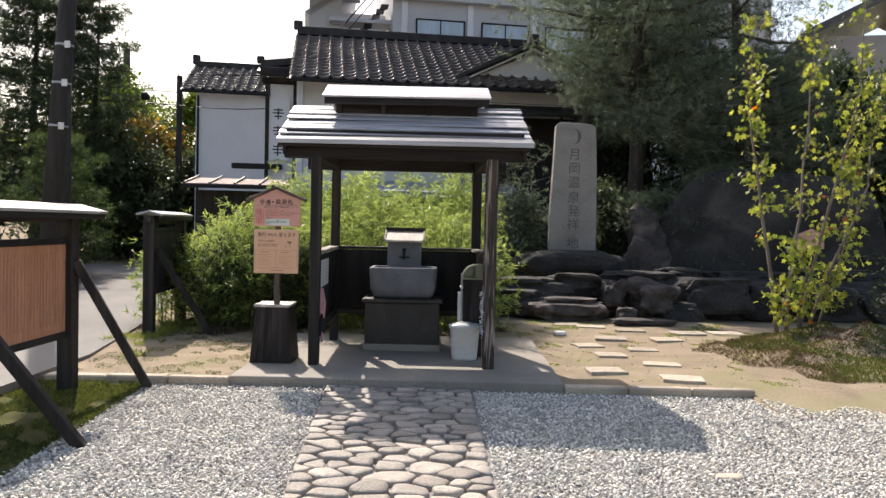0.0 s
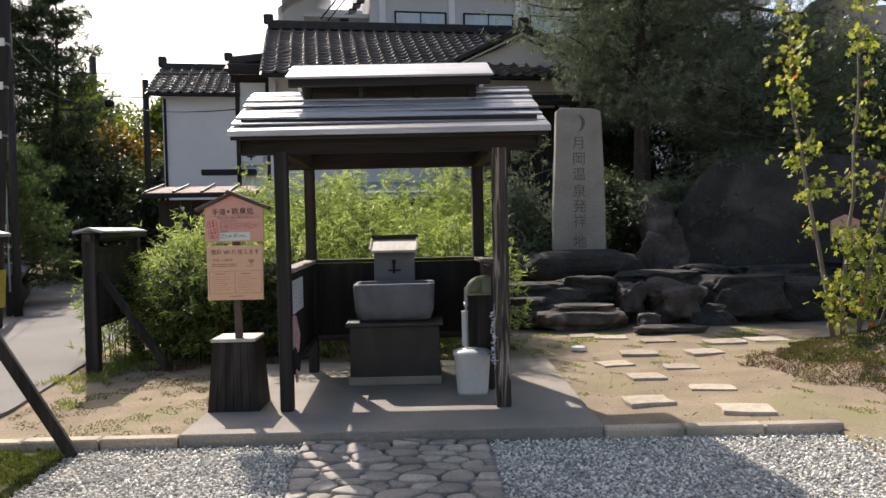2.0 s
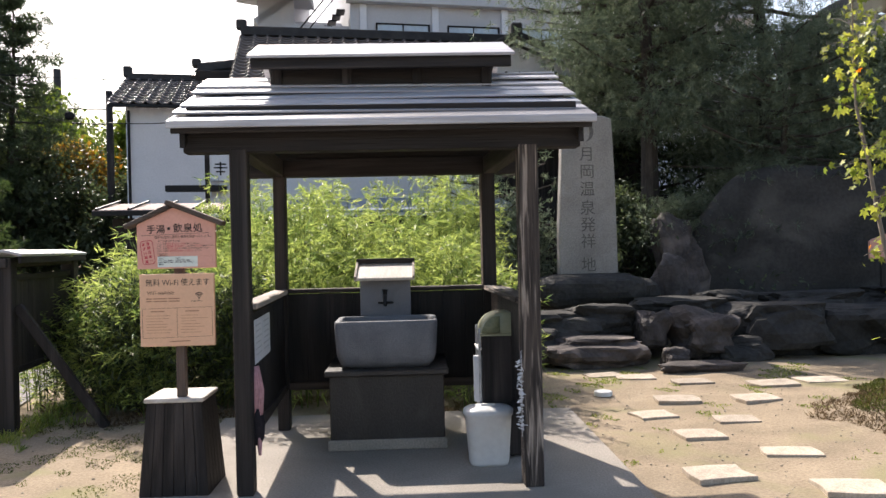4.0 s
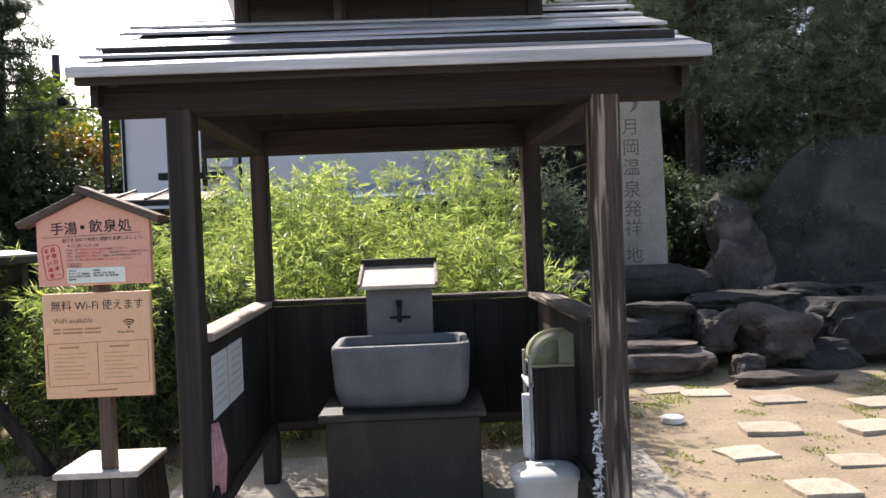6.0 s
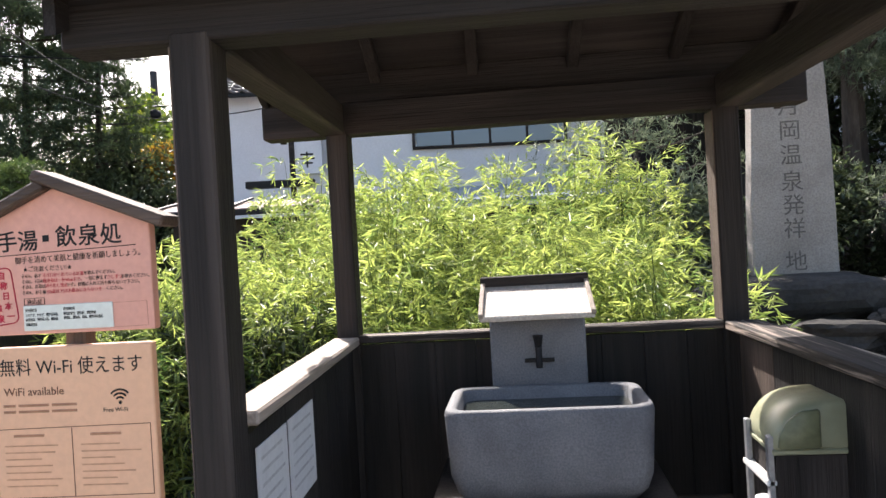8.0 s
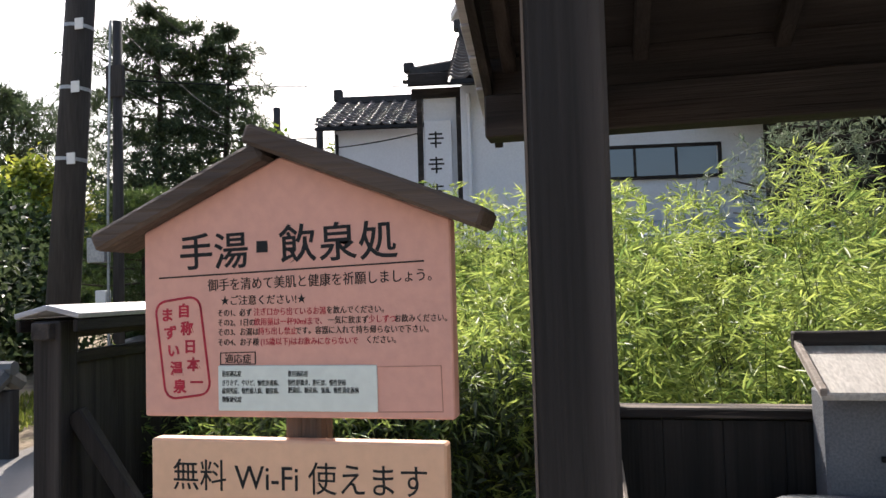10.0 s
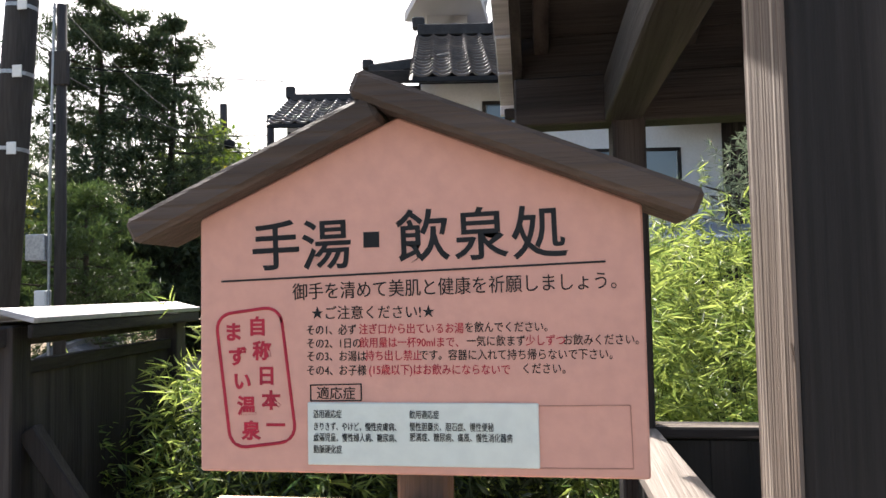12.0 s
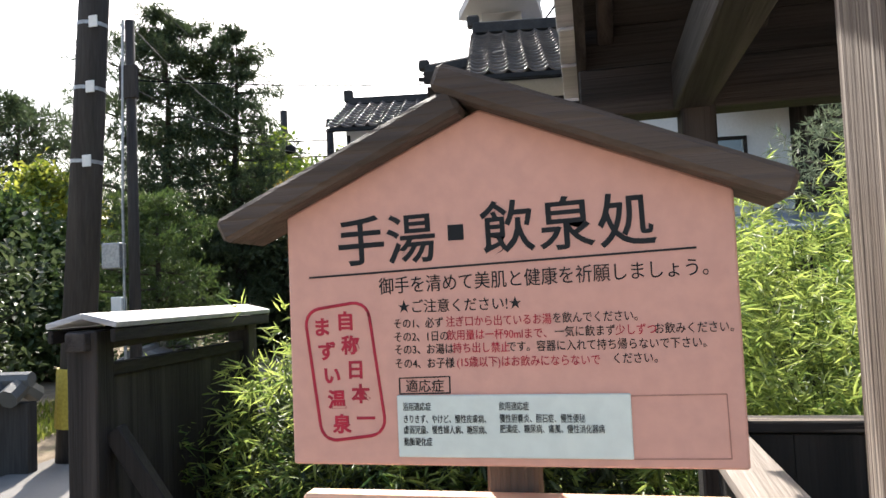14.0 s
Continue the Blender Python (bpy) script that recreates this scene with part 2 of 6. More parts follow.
GRASSLEAF = leaf_mat("grass_blade", (0.09, 0.14, 0.03), (0.26, 0.28, 0.07), 0.4)
CLOTHPINK = plain("pink_cloth", (0.55, 0.30, 0.32), 0.9)
CLOTHDARK = plain("dark_cloth", (0.02, 0.016, 0.02), 0.9)
GLASS = bpy.data.materials.new("window_glass")
GLASS.use_nodes = True
gb = GLASS.node_tree.nodes["Principled BSDF"]
gb.inputs["Base Color"].default_value = (0.10, 0.14, 0.19, 1)
gb.inputs["Roughness"].default_value = 0.06
gb.inputs["Specular IOR Level"].default_value = 0.8
CURTAIN = node_mat("curtained_glass", (0.36, 0.43, 0.50), (0.46, 0.53, 0.60), (2, 0.5, 0.2), 0.15, 0.0, (8, 8, 1), gr=0.85, spec=0.7)
FADED = plain("faded_grey_print", (0.55, 0.55, 0.57), 0.7)
WATER = bpy.data.materials.new("still_water")
WATER.use_nodes = True
wb = WATER.node_tree.nodes["Principled BSDF"]
wb.inputs["Base Color"].default_value = (0.03, 0.035, 0.03, 1)
wb.inputs["Roughness"].default_value = 0.05

# ---- building helpers ----
ORIGIN = {}


def thing(name, at, label, category, group="", kind=""):
    """An empty at the base of a thing; its parts are made in world places."""
    e = new(name)
    e.empty_display_size = 0.1
    e.location = at
    ORIGIN[e.name] = Vector(at)
    return tagged(e, label, category, group, kind)


def part(name, bm, material, parent=None, label="", smooth=False):
    """Links a bmesh made in world places as one mesh under a thing or a part of one."""
    o = ORIGIN[parent.name] if parent else Vector()
    if parent:
        bmesh.ops.translate(bm, verts=bm.verts, vec=-o)
    me = bpy.data.meshes.new(name)
    bm.to_mesh(me)
    bm.free()
    if smooth:
        me.polygons.foreach_set("use_smooth", np.ones(len(me.polygons), bool))
    me.materials.append(material)
    ob = new(name, me)
    if parent:
        ob.parent = parent
        ORIGIN[ob.name] = o
    if label:
        tagged(ob, label)
    return ob


def solid(name, bm, material, label, category, group="", kind="", smooth=False, base=None):
    """A thing that is one mesh, with its origin at its base."""
    if base is None:
        cs = [v.co for v in bm.verts]
        base = Vector((sum(c.x for c in cs) / len(cs), sum(c.y for c in cs) / len(cs), min(c.z for c in cs)))
    base = Vector(base)
    bmesh.ops.translate(bm, verts=bm.verts, vec=-base)
    me = bpy.data.meshes.new(name)
    bm.to_mesh(me)
    bm.free()
    if smooth:
        me.polygons.foreach_set("use_smooth", np.ones(len(me.polygons), bool))
    me.materials.append(material)
    ob = new(name, me)
    ob.location = base
    ORIGIN[ob.name] = base
    return tagged(ob, label, category, group, kind)


def bevel(bm, w, seg=1):
    if w:
        bmesh.ops.bevel(bm, geom=bm.edges[:], offset=w, segments=seg, affect="EDGES", profile=0.5, clamp_overlap=True)
    return bm


def bx(x0, x1, y0, y1, z0, z1, bev=0.004, bm=None):
    b = bmesh.new()
    bmesh.ops.create_cube(b, size=1, matrix=Matrix.Translation(((x0 + x1) / 2, (y0 + y1) / 2, (z0 + z1) / 2)) @ Matrix.Diagonal((x1 - x0, y1 - y0, z1 - z0, 1)))
    bevel(b, bev)
    return join(bm, b)


def join(bm, b):
    if bm is None:
        return b
    me = bpy.data.meshes.new("tmp")
    b.to_mesh(me)
    b.free()
    bm.from_mesh(me)
    bpy.data.meshes.remove(me)
    return bm


def beam(p, q, w, h, bev=0.004, up=(0, 0, 1), bm=None):
    """A squared bar from p to q, w across and h in the up direction."""
    p, q = Vector(p), Vector(q)
    d = (q - p).normalized()
    s = d.cross(Vector(up)).normalized()
    u = s.cross(d)
    rot = Matrix((s, d, u)).transposed().to_4x4()
    b = bmesh.new()
    bmesh.ops.create_cube(b, size=1, matrix=Matrix.Translation((p + q) / 2) @ rot @ Matrix.Diagonal((w, (q - p).length, h, 1)))
    bevel(b, bev)
    return join(bm, b)


def tube(points, radii, sides=8, bm=None, caps=True):
    """A round bar through points, with a radius at each."""
    b = bm if bm is not None else bmesh.new()
    rings = []
    pts = [Vector(p) for p in points]
    for i, p in enumerate(pts):
        d = (pts[min(i + 1, len(pts) - 1)] - pts[max(i - 1, 0)]).normalized()
        a = Vector((1, 0, 0)) if abs(d.x) < 0.8 else Vector((0, 1, 0))
        s = d.cross(a).normalized()
        u = d.cross(s)
        r = radii[i] if isinstance(radii, (list, tuple)) else radii
        rings.append([b.verts.new(p + (s * math.cos(k * math.tau / sides) + u * math.sin(k * math.tau / sides)) * r) for k in range(sides)])
    for a, c in zip(rings, rings[1:]):
        for k in range(sides):
            b.faces.new((a[k], a[(k + 1) % sides], c[(k + 1) % sides], c[k]))
    if caps:
        b.faces.new(rings[0][::-1])
        b.faces.new(rings[-1])
    return b


def prism(outline, y0, y1, bm=None, bev=0.0):
    """An outline of (x, z) points drawn out from y0 to y1."""
    b = bmesh.new()
    f0 = [b.verts.new((x, y0, z)) for x, z in outline]
    f1 = [b.verts.new((x, y1, z)) for x, z in outline]
    n = len(outline)
    b.faces.new(f0)
    b.faces.new(f1[::-1])
    for i in range(n):
        b.faces.new((f0[i], f1[i], f1[(i + 1) % n], f0[(i + 1) % n]))
    bmesh.ops.recalc_face_normals(b, faces=b.faces[:])
    bevel(b, bev)
    return join(bm, b)


def slabpoly(outline, z0, z1, bev=0.0):
    """A flat slab from an outline of (x, y) points."""
    b = bmesh.new()
    f0 = [b.verts.new((x, y, z0)) for x, y in outline]
    f1 = [b.verts.new((x, y, z1)) for x, y in outline]
    n = len(outline)
    b.faces.new(f0[::-1])
    top = b.faces.new(f1)
    for i in range(n):
        b.faces.new((f0[i], f0[(i + 1) % n], f1[(i + 1) % n], f1[i]))
    bmesh.ops.recalc_face_normals(b, faces=b.faces[:])
    if bev:
        bmesh.ops.bevel(b, geom=list(top.edges), offset=bev, segments=2, affect="EDGES", profile=0.6, clamp_overlap=True)
    return b


def np_mesh(name, verts, faces, material, parent=None, label="", smooth=False):
    """A mesh from arrays of places and of equal-sided faces."""
    verts = np.asarray(verts, np.float32)
    o = ORIGIN[parent.name] if parent else Vector()
    verts = verts - np.array(o, np.float32)
    faces = np.asarray(faces, np.int32)
    k = faces.shape[1]
    me = bpy.data.meshes.new(name)
    me.vertices.add(len(verts))
    me.vertices.foreach_set("co", verts.ravel())
    me.loops.add(faces.size)
    me.loops.foreach_set("vertex_index", faces.ravel())
    me.polygons.add(len(faces))
    me.polygons.foreach_set("loop_start", np.arange(0, faces.size, k, dtype=np.int32))
    me.polygons.foreach_set("loop_total", np.full(len(faces), k, np.int32))
    if smooth:
        me.polygons.foreach_set("use_smooth", np.ones(len(faces), bool))
    me.update(calc_edges=True)
    me.validate()
    me.materials.append(material)
    ob = new(name, me)
    if parent:
        ob.parent = parent
        ORIGIN[ob.name] = o
    if label:
        tagged(ob, label)
    return ob


def unit(a):
    return a / np.maximum(np.linalg.norm(a, axis=1, keepdims=True), 1e-6)


def leaf_arrays(base, way, length, width, fold=0.25):
    """Kite-shaped folded leaves: one at each base, pointing along way."""
    n = len(base)
    way = unit(way)
    side = unit(np.cross(way, NR.normal(size=(n, 3)) * 0.5 + np.array([0, 0, 1.0])))
    nrm = np.cross(side, way)
    L = np.broadcast_to(np.asarray(length, float), (n,))[:, None]
    W = np.broadcast_to(np.asarray(width, float), (n,))[:, None]
    mid = base + way * L * 0.4
    v = np.empty((n, 4, 3))
    v[:, 0] = base
    v[:, 1] = mid + side * W * 0.5 + nrm * W * fold
    v[:, 2] = base + way * L - nrm * L * 0.08
    v[:, 3] = mid - side * W * 0.5 + nrm * W * fold
    idx = np.arange(n)[:, None] * 4
    f = np.concatenate([idx + np.array([[0, 1, 2]]), idx + np.array([[0, 2, 3]])], 1).reshape(-1, 3)
    return v.reshape(-1, 3), f


def stack(parts_):
    vs, fs, o = [], [], 0
    for v, f in parts_:
        vs.append(v)
        fs.append(f + o)
        o += len(v)
    return np.concatenate(vs), np.concatenate(fs)


def rock_bm(c, size, seed, rough=0.22, cuts=3, flat=0.0):
    """A boulder: a squarish ball broken up by noise at two sizes."""
    b = bmesh.new()
    bmesh.ops.create_icosphere(b, subdivisions=cuts, radius=1)
    off = Vector((seed * 7.3, seed * 3.1, seed * 1.7))
    for v in b.verts:
        p = v.co.normalized()
        q = Vector([math.copysign(abs(x) ** 0.75, x) for x in p])
        k = 1 + rough * noise.noise(p * 1.1 + off) * 1.6 + rough * 0.5 * noise.noise(p * 2.7 + off) + rough * 0.22 * noise.noise(p * 6 + off)
        v.co = q * k
        if flat and v.co.z > flat:
            v.co.z = flat + (v.co.z - flat) * 0.15
        v.co = Vector((v.co.x * size[0], v.co.y * size[1], v.co.z * size[2])) + Vector(c)
    return b


def text_mesh(body, size, place, material, parent, name="writing", label="", align="LEFT", squeeze=1.0, thick=0.0012, turn=None, bold=0.0):
    """Writing on an upright board that faces -y, or turned by a matrix; size is the height of a line."""
    cu = bpy.data.curves.new(name, "FONT")
    cu.body, cu.size, cu.align_x = body, size, align
    cu.extrude = thick / 2
    cu.offset = bold
    cu.resolution_u = 3
    tmp = bpy.data.objects.new("tmp", cu)
    scene.collection.objects.link(tmp)
    dg = bpy.context.evaluated_depsgraph_get()
    me = bpy.data.meshes.new_from_object(tmp.evaluated_get(dg))
    bpy.data.objects.remove(tmp)
    m = Matrix.Translation(place) @ (turn or pose(0, 0, 0, 90, 0, 0)) @ Matrix.Diagonal((squeeze, 1, 1, 1))
    me.transform(Matrix.Translation(-ORIGIN[parent.name]) @ m)
    me.materials.clear()
    me.materials.append(material)
    me.name = name
    ob = new(name, me)
    ob.parent = parent
    ORIGIN[ob.name] = ORIGIN[parent.name]
    if label:
        tagged(ob, label)
    return ob

# ---- ground ----
def ground_height(x, y):
    """Gravel court at 0, garden and forecourt 6 cm higher, a mossy mound by the sapling."""
    x, y = np.asarray(x, float), np.asarray(y, float)
    step = np.where(x < 3.0, (y > 7.68).astype(float), np.clip((y - 6.9) / 1.0, 0, 1))
    h = 0.06 * step
    m = np.exp(-((x - 4.85) / 1.05) ** 2 - ((y - 9.6) / 1.1) ** 2)
    h = h + m * (0.27 + 0.05 * np.sin(x * 5.3 + 2 * y) + 0.04 * np.sin(y * 7.1 - x * 3.0) + 0.05 * np.sin(x * 11 + y * 3) * np.sin(y * 9.5 - x * 4))
    h = h + 0.012 * np.sin(x * 2.1 + y) * np.cos(y * 1.7 - x * 0.6) * (y > 7.8) * (np.abs(x) < 12)
    # the slope behind the trees
    h = h + np.clip((np.hypot(x, y - 8) - 34) * 0.10, 0, 9)
    return h


gx = np.unique(np.concatenate([np.arange(-4, 8.01, 0.12), np.linspace(-60, -4, 30), np.linspace(8, 60, 28), [-3000, -800, -200, 200, 800, 3000], [2.995, 3.0]]))
gy = np.unique(np.concatenate([np.arange(3, 14.01, 0.12), np.linspace(-50, 3, 20), np.linspace(14, 70, 34), [-3000, -800, -200, 200, 800, 3000], [7.675, 7.685]]))
XX, YY = np.meshgrid(gx, gy)
ZZ = ground_height(XX, YY)
gv = np.stack([XX, YY, ZZ], -1).reshape(-1, 3)
ii = np.arange(len(gx) * len(gy)).reshape(len(gy), len(gx))
gf = np.stack([ii[:-1, :-1], ii[:-1, 1:], ii[1:, 1:], ii[1:, :-1]], -1).reshape(-1, 4)
ground = np_mesh("ground", gv, gf, EARTH, None, smooth=True)
tagged(ground, "sandy packed earth with thin moss patches", "ground", kind="structure")

GROAD = [(-2.98, -6), (-3.02, 8.6), (-3.35, 10.5), (-3.85, 13.0), (-5.4, 17.0), (-7.6, 22.2), (-10.5, 23.0), (-8.6, 19.5), (-6.6, 15.0), (-6.3, 12.0), (-6.6, 8.0), (-7.2, -6)]
road = solid("road", slabpoly(GROAD, 0.02, 0.085), ASPHALT, "worn pale grey asphalt lane beside the garden", "road", kind="structure", base=(0, 0, 0))
gravel_bed = solid("gravel_bed", slabpoly([(-2.1, -4), (5.2, -4), (5.2, 6.75), (3.0, 7.35), (3.0, 7.6), (-2.05, 7.6), (-1.98, 5.3), (-1.6, 4.2)], -0.05, 0.008), GRAVEL_BED, "dark bed under the white gravel", "gravel", kind="structure", base=(0, 0, 0))

slab = solid("pavement", bx(-1.40, 1.43, 7.655, 10.25, -0.04, 0.10, 0.008), CONCRETE, "pale concrete pad under the washing pavilion", "paving", kind="structure", base=(0, 0, 0))

# ---- pavilion ----
PX, PYF, PYR = 0.80, 8.28, 9.79
pav = thing("pavilion", (0, 9.1, 0.10), "dark-stained wooden hand-washing pavilion with stepped board roof", "pavilion")
for x0 in (-PX, PX):
    for y in (PYF, PYR):
        x = math.copysign(0.785 if y == PYR else 0.803, x0)
        hw = 0.045 if x0 < 0 else (0.054 if y == PYF else 0.05)
        m = FLAKED if (x > 0 and y == PYF) else WOOD["z"]
        part("post", bx(x - hw, x + hw, y - 0.059, y + 0.059, 0.10, 2.02, 0.006), m, pav, "weathered post with worn stain" if m is FLAKED else "")
# thin strips that hold the sunlight on the posts' left faces as colour
part("worn_side", bx(-0.803 - 0.0485, -0.803 - 0.0452, PYF - 0.054, PYF + 0.054, 0.11, 1.99, 0.0), STREAKED, pav, "worn side of the post with sunlight put into its pale colour")
part("worn_side", bx(0.785 - 0.0535, 0.785 - 0.0502, PYR - 0.054, PYR + 0.054, 1.16, 1.99, 0.0), WOOD["brownz"], pav, "worn side of the post with sunlight put into its pale colour")
for y in (PYF, PYR):
    part("frieze_board", bx(-1.09, 1.09, y - 0.015, y + 0.015, 2.136, 2.262, 0.002), WOOD["x"], pav)
    part("beam", bx(-1.10, 1.10, y - 0.055, y + 0.055, 2.0, 2.135, 0.005), WOOD["x"], pav)
for x in (-PX, PX):
    part("side_beam", bx(x - 0.05, x + 0.05, PYF + 0.056, PYR - 0.056, 2.0, 2.125, 0.005), WOOD["y"], pav)
# rafters and ceiling boards under the slopes
RY, RZ, EY, EZ = 9.10, 2.585, 8.11, 2.13
for s in (1, -1):
    for k in range(6):
        x = -1.02 + k * 2.04 / 5
        part("rafter", beam((x, RY - s * 0.02, RZ - 0.035), (x, RY - s * (RY - EY - 0.05), EZ - 0.015), 0.045, 0.05), WOOD["y"], pav)
    n = 7
    run = RY - EY
    slope = Vector((0, -s * run, EZ - RZ)).normalized()
    up = Vector((0, s * (EZ - RZ), run)).normalized()
    lng = math.hypot(run, RZ - EZ)
    for k in range(n):
        a = Vector((R.uniform(-0.004, 0.004), RY, RZ)) + slope * (lng * k / n - 0.02) + up * 0.008
        e = Vector((R.uniform(-0.004, 0.004), RY, RZ)) + slope * (lng * (k + 1) / n + 0.004) + up * 0.026
        part("roof_board", beam(a, e, 2.31 + R.uniform(-0.006, 0.006), 0.013, 0.003), BOARD_ROOF, pav, "silvery roof board catching the sun" if k == 0 else "")
    ey = RY - s * run - s * 0.022
    part("drip_edge", bx(-1.155, 1.155, ey - 0.008, ey + 0.008, EZ - 0.014, EZ + 0.024, 0.003), BOARD_ROOF, pav, "pale metal drip edge")
    # dark boarding under the roof boards
    b = beam((0, RY - s * 0.01, RZ - 0.004), (0, RY - s * (run - 0.02), EZ + 0.004), 2.2, 0.012, 0.0)
    part("ceiling_board", b, WOOD["x"], pav)
    # fascia
    part("fascia", bx(-1.14, 1.14, RY - s * run - 0.012 + (0.02 if s > 0 else -0.02), RY - s * run + 0.012 + (0.02 if s > 0 else -0.02), EZ - 0.036, EZ - 0.001, 0.003), WOOD["x"], pav)
for x in (-1.09, 1.09):
    b = prism([(EY + 0.06, EZ - 0.03), (RY, RZ - 0.03), (2 * RY - EY - 0.06, EZ - 0.03), (2 * RY - EY - 0.06, EZ - 0.11), (RY, RZ - 0.12), (EY + 0.06, EZ - 0.11)], -0.014, 0.014)
    bmesh.ops.transform(b, matrix=Matrix.Translation((x, 0, 0)) @ Matrix(((0, 1, 0, 0), (1, 0, 0, 0), (0, 0, 1, 0), (0, 0, 0, 1))), verts=b.verts)
    bmesh.ops.recalc_face_normals(b, faces=b.faces[:])
    part("bargeboard", b, WOOD["y"], pav)
# raised vent roof on the ridge
for y in (8.85, 9.35):
    part("vent_wall", bx(-0.70, 0.70, y - 0.012, y + 0.012, 2.42, 2.61, 0.003), WOOD["x"], pav)
    for x in (-0.66, -0.22, 0.22, 0.66):
        part("vent_post", bx(x - 0.03, x + 0.03, y - 0.032, y + 0.032, 2.41, 2.635, 0.003), WOOD["z"], pav)
for x in (-0.688, 0.688):
    part("vent_wall", bx(x - 0.012, x + 0.012, 8.863, 9.337, 2.42, 2.65, 0.003), WOOD["y"], pav)
for s in (1, -1):
    for k in range(3):
        r0, r1 = Vector((0, RY, 2.80)), Vector((0, RY - s * 0.42, 2.645))
        a, e = r0.lerp(r1, k / 3 - 0.02), r0.lerp(r1, (k + 1) / 3 + 0.05)
        part("vent_roof_board", beam(a + Vector((0, 0, 0.012 - 0.004 * k)), e + Vector((0, 0, 0.005 - 0.004 * k)), 1.64, 0.018, 0.003), BOARD_ROOF, pav)
    part("vent_soffit", beam((0, RY - s * 0.01, 2.80), (0, RY - s * 0.40, 2.63), 1.56, 0.02, 0.002), WOOD["x"], pav)
    part("vent_fascia", bx(-0.80, 0.80, RY - s * 0.40 - 0.012, RY - s * 0.40 + 0.012, 2.565, 2.635, 0.003), WOOD["x"], pav)
# side and back panels with their rails
for s in (-1, 1):
    x = -0.78 if s < 0 else 0.80
    k = 0
    y = PYF + 0.066
    while y < PYR - 0.07:
        w = min(0.171, PYR - 0.065 - y)
        # rear planks on the right are browner: a sun patch put into their colour
        part("panel_plank", bx(x - 0.012, x + 0.012, y, y + w - 0.0006, 0.44, 1.10, 0.002), BLACKPANEL if s < 0 or y < PYR - 0.5 else WOOD["brownz"], pav)
        y += w
    # left rail: pale timber carries the sunlight on its top
    part("rail", bx(x - 0.065, x + 0.045 if s < 0 else x + 0.07, PYF - 0.05 + 0.115, PYR + 0.05 - 0.115, 1.122, 1.157, 0.006), WOOD["paley"] if s < 0 else WOOD["worny"], pav, "rail top, the left one pale with sunlight put into its colour")
    part("lower_rail", bx(x - 0.03, x + 0.03, PYF + 0.066, PYR - 0.066, 0.40, 0.46, 0.004), WOOD["y"], pav)
for k in range(9):
    x0 = -0.765 + k * 0.17
    part("panel_plank", bx(x0, x0 + 0.1694, PYR - 0.03, PYR - 0.006, 0.44, 1.12, 0.002), BLACKPANEL, pav)
part("rail", bx(-0.77, 0.77, PYR - 0.05, PYR + 0.05, 1.126, 1.157, 0.005), WOOD["wornx"], pav)
part("lower_rail", bx(-0.77, 0.77, PYR - 0.045, PYR + 0.0, 0.40, 0.46, 0.004), WOOD["x"], pav)

# the old frame has racked a little in plan
RACK = Matrix(((1, -0.04, 0, -0.022), (0, 1, 0, 0), (0, 0, 1, 0), (0, 0, 0, 1)))
for ob in pav.children:
    ob.data.transform(RACK)

# ---- trough, plinth, spout stone ----
TX = -0.035
pl = thing("plinth", (TX, 9.4, 0.10), "dark stone plinth under the water trough", "plinth")
part("body", bx(TX - 0.385, TX + 0.385, 9.12, 9.74, 0.16, 0.60, 0.008), PLINTH, pl)
part("foot", bx(TX - 0.40, TX + 0.40, 9.10, 9.76, 0.10, 0.17, 0.006), CONCRETE, pl, "grey concrete footing")
part("top", bx(TX - 0.415, TX + 0.415, 9.07, 9.78, 0.60, 0.64, 0.008), PLINTH, pl)


def trough():
    t = thing("water_trough", (TX, 9.36, 0.64), "grey granite water trough with rounded corners, full of water", "trough")
    hw, y0, y1, zb, zt = 0.352, 9.13, 9.59, 0.64, 0.96

    def ring(b, inset, z, ch):
        x0, x1, a, c = TX - hw + inset, TX + hw - inset, y0 + inset, y1 - inset
        pts = []
        for (cx, cy, a0) in ((x1 - ch, c - ch, 0), (x0 + ch, c - ch, 90), (x0 + ch, a + ch, 180), (x1 - ch, a + ch, 270)):
            for k in range(5):
                an = radians(a0 + k * 22.5)
                pts.append(b.verts.new((cx + ch * math.cos(an), cy + ch * math.sin(an), z)))
        return pts
    b = bmesh.new()
    rings = [ring(b, i, z, c) for i, z, c in ((0.06, zb, 0.05), (0.03, zb + 0.035, 0.06), (0.012, zb + 0.09, 0.07), (0.0, zt - 0.02, 0.075), (0.004, zt - 0.004, 0.073), (0.012, zt, 0.068), (0.035, zt, 0.055), (0.043, zt - 0.008, 0.05), (0.06, zb + 0.07, 0.05))]
    for p, q in zip(rings, rings[1:]):
        for k in range(20):
            b.faces.new((p[k], p[(k + 1) % 20], q[(k + 1) % 20], q[k]))
    b.faces.new(rings[0][::-1])
    b.faces.new(rings[-1])
    bmesh.ops.recalc_face_normals(b, faces=b.faces[:])
    part("basin", b, GRANITE, t, "", True)
    b = bmesh.new()
    b.faces.new(ring(b, 0.05, zt - 0.045, 0.045))
    part("water", b, WATER, t, "still hot-spring water")
    return t


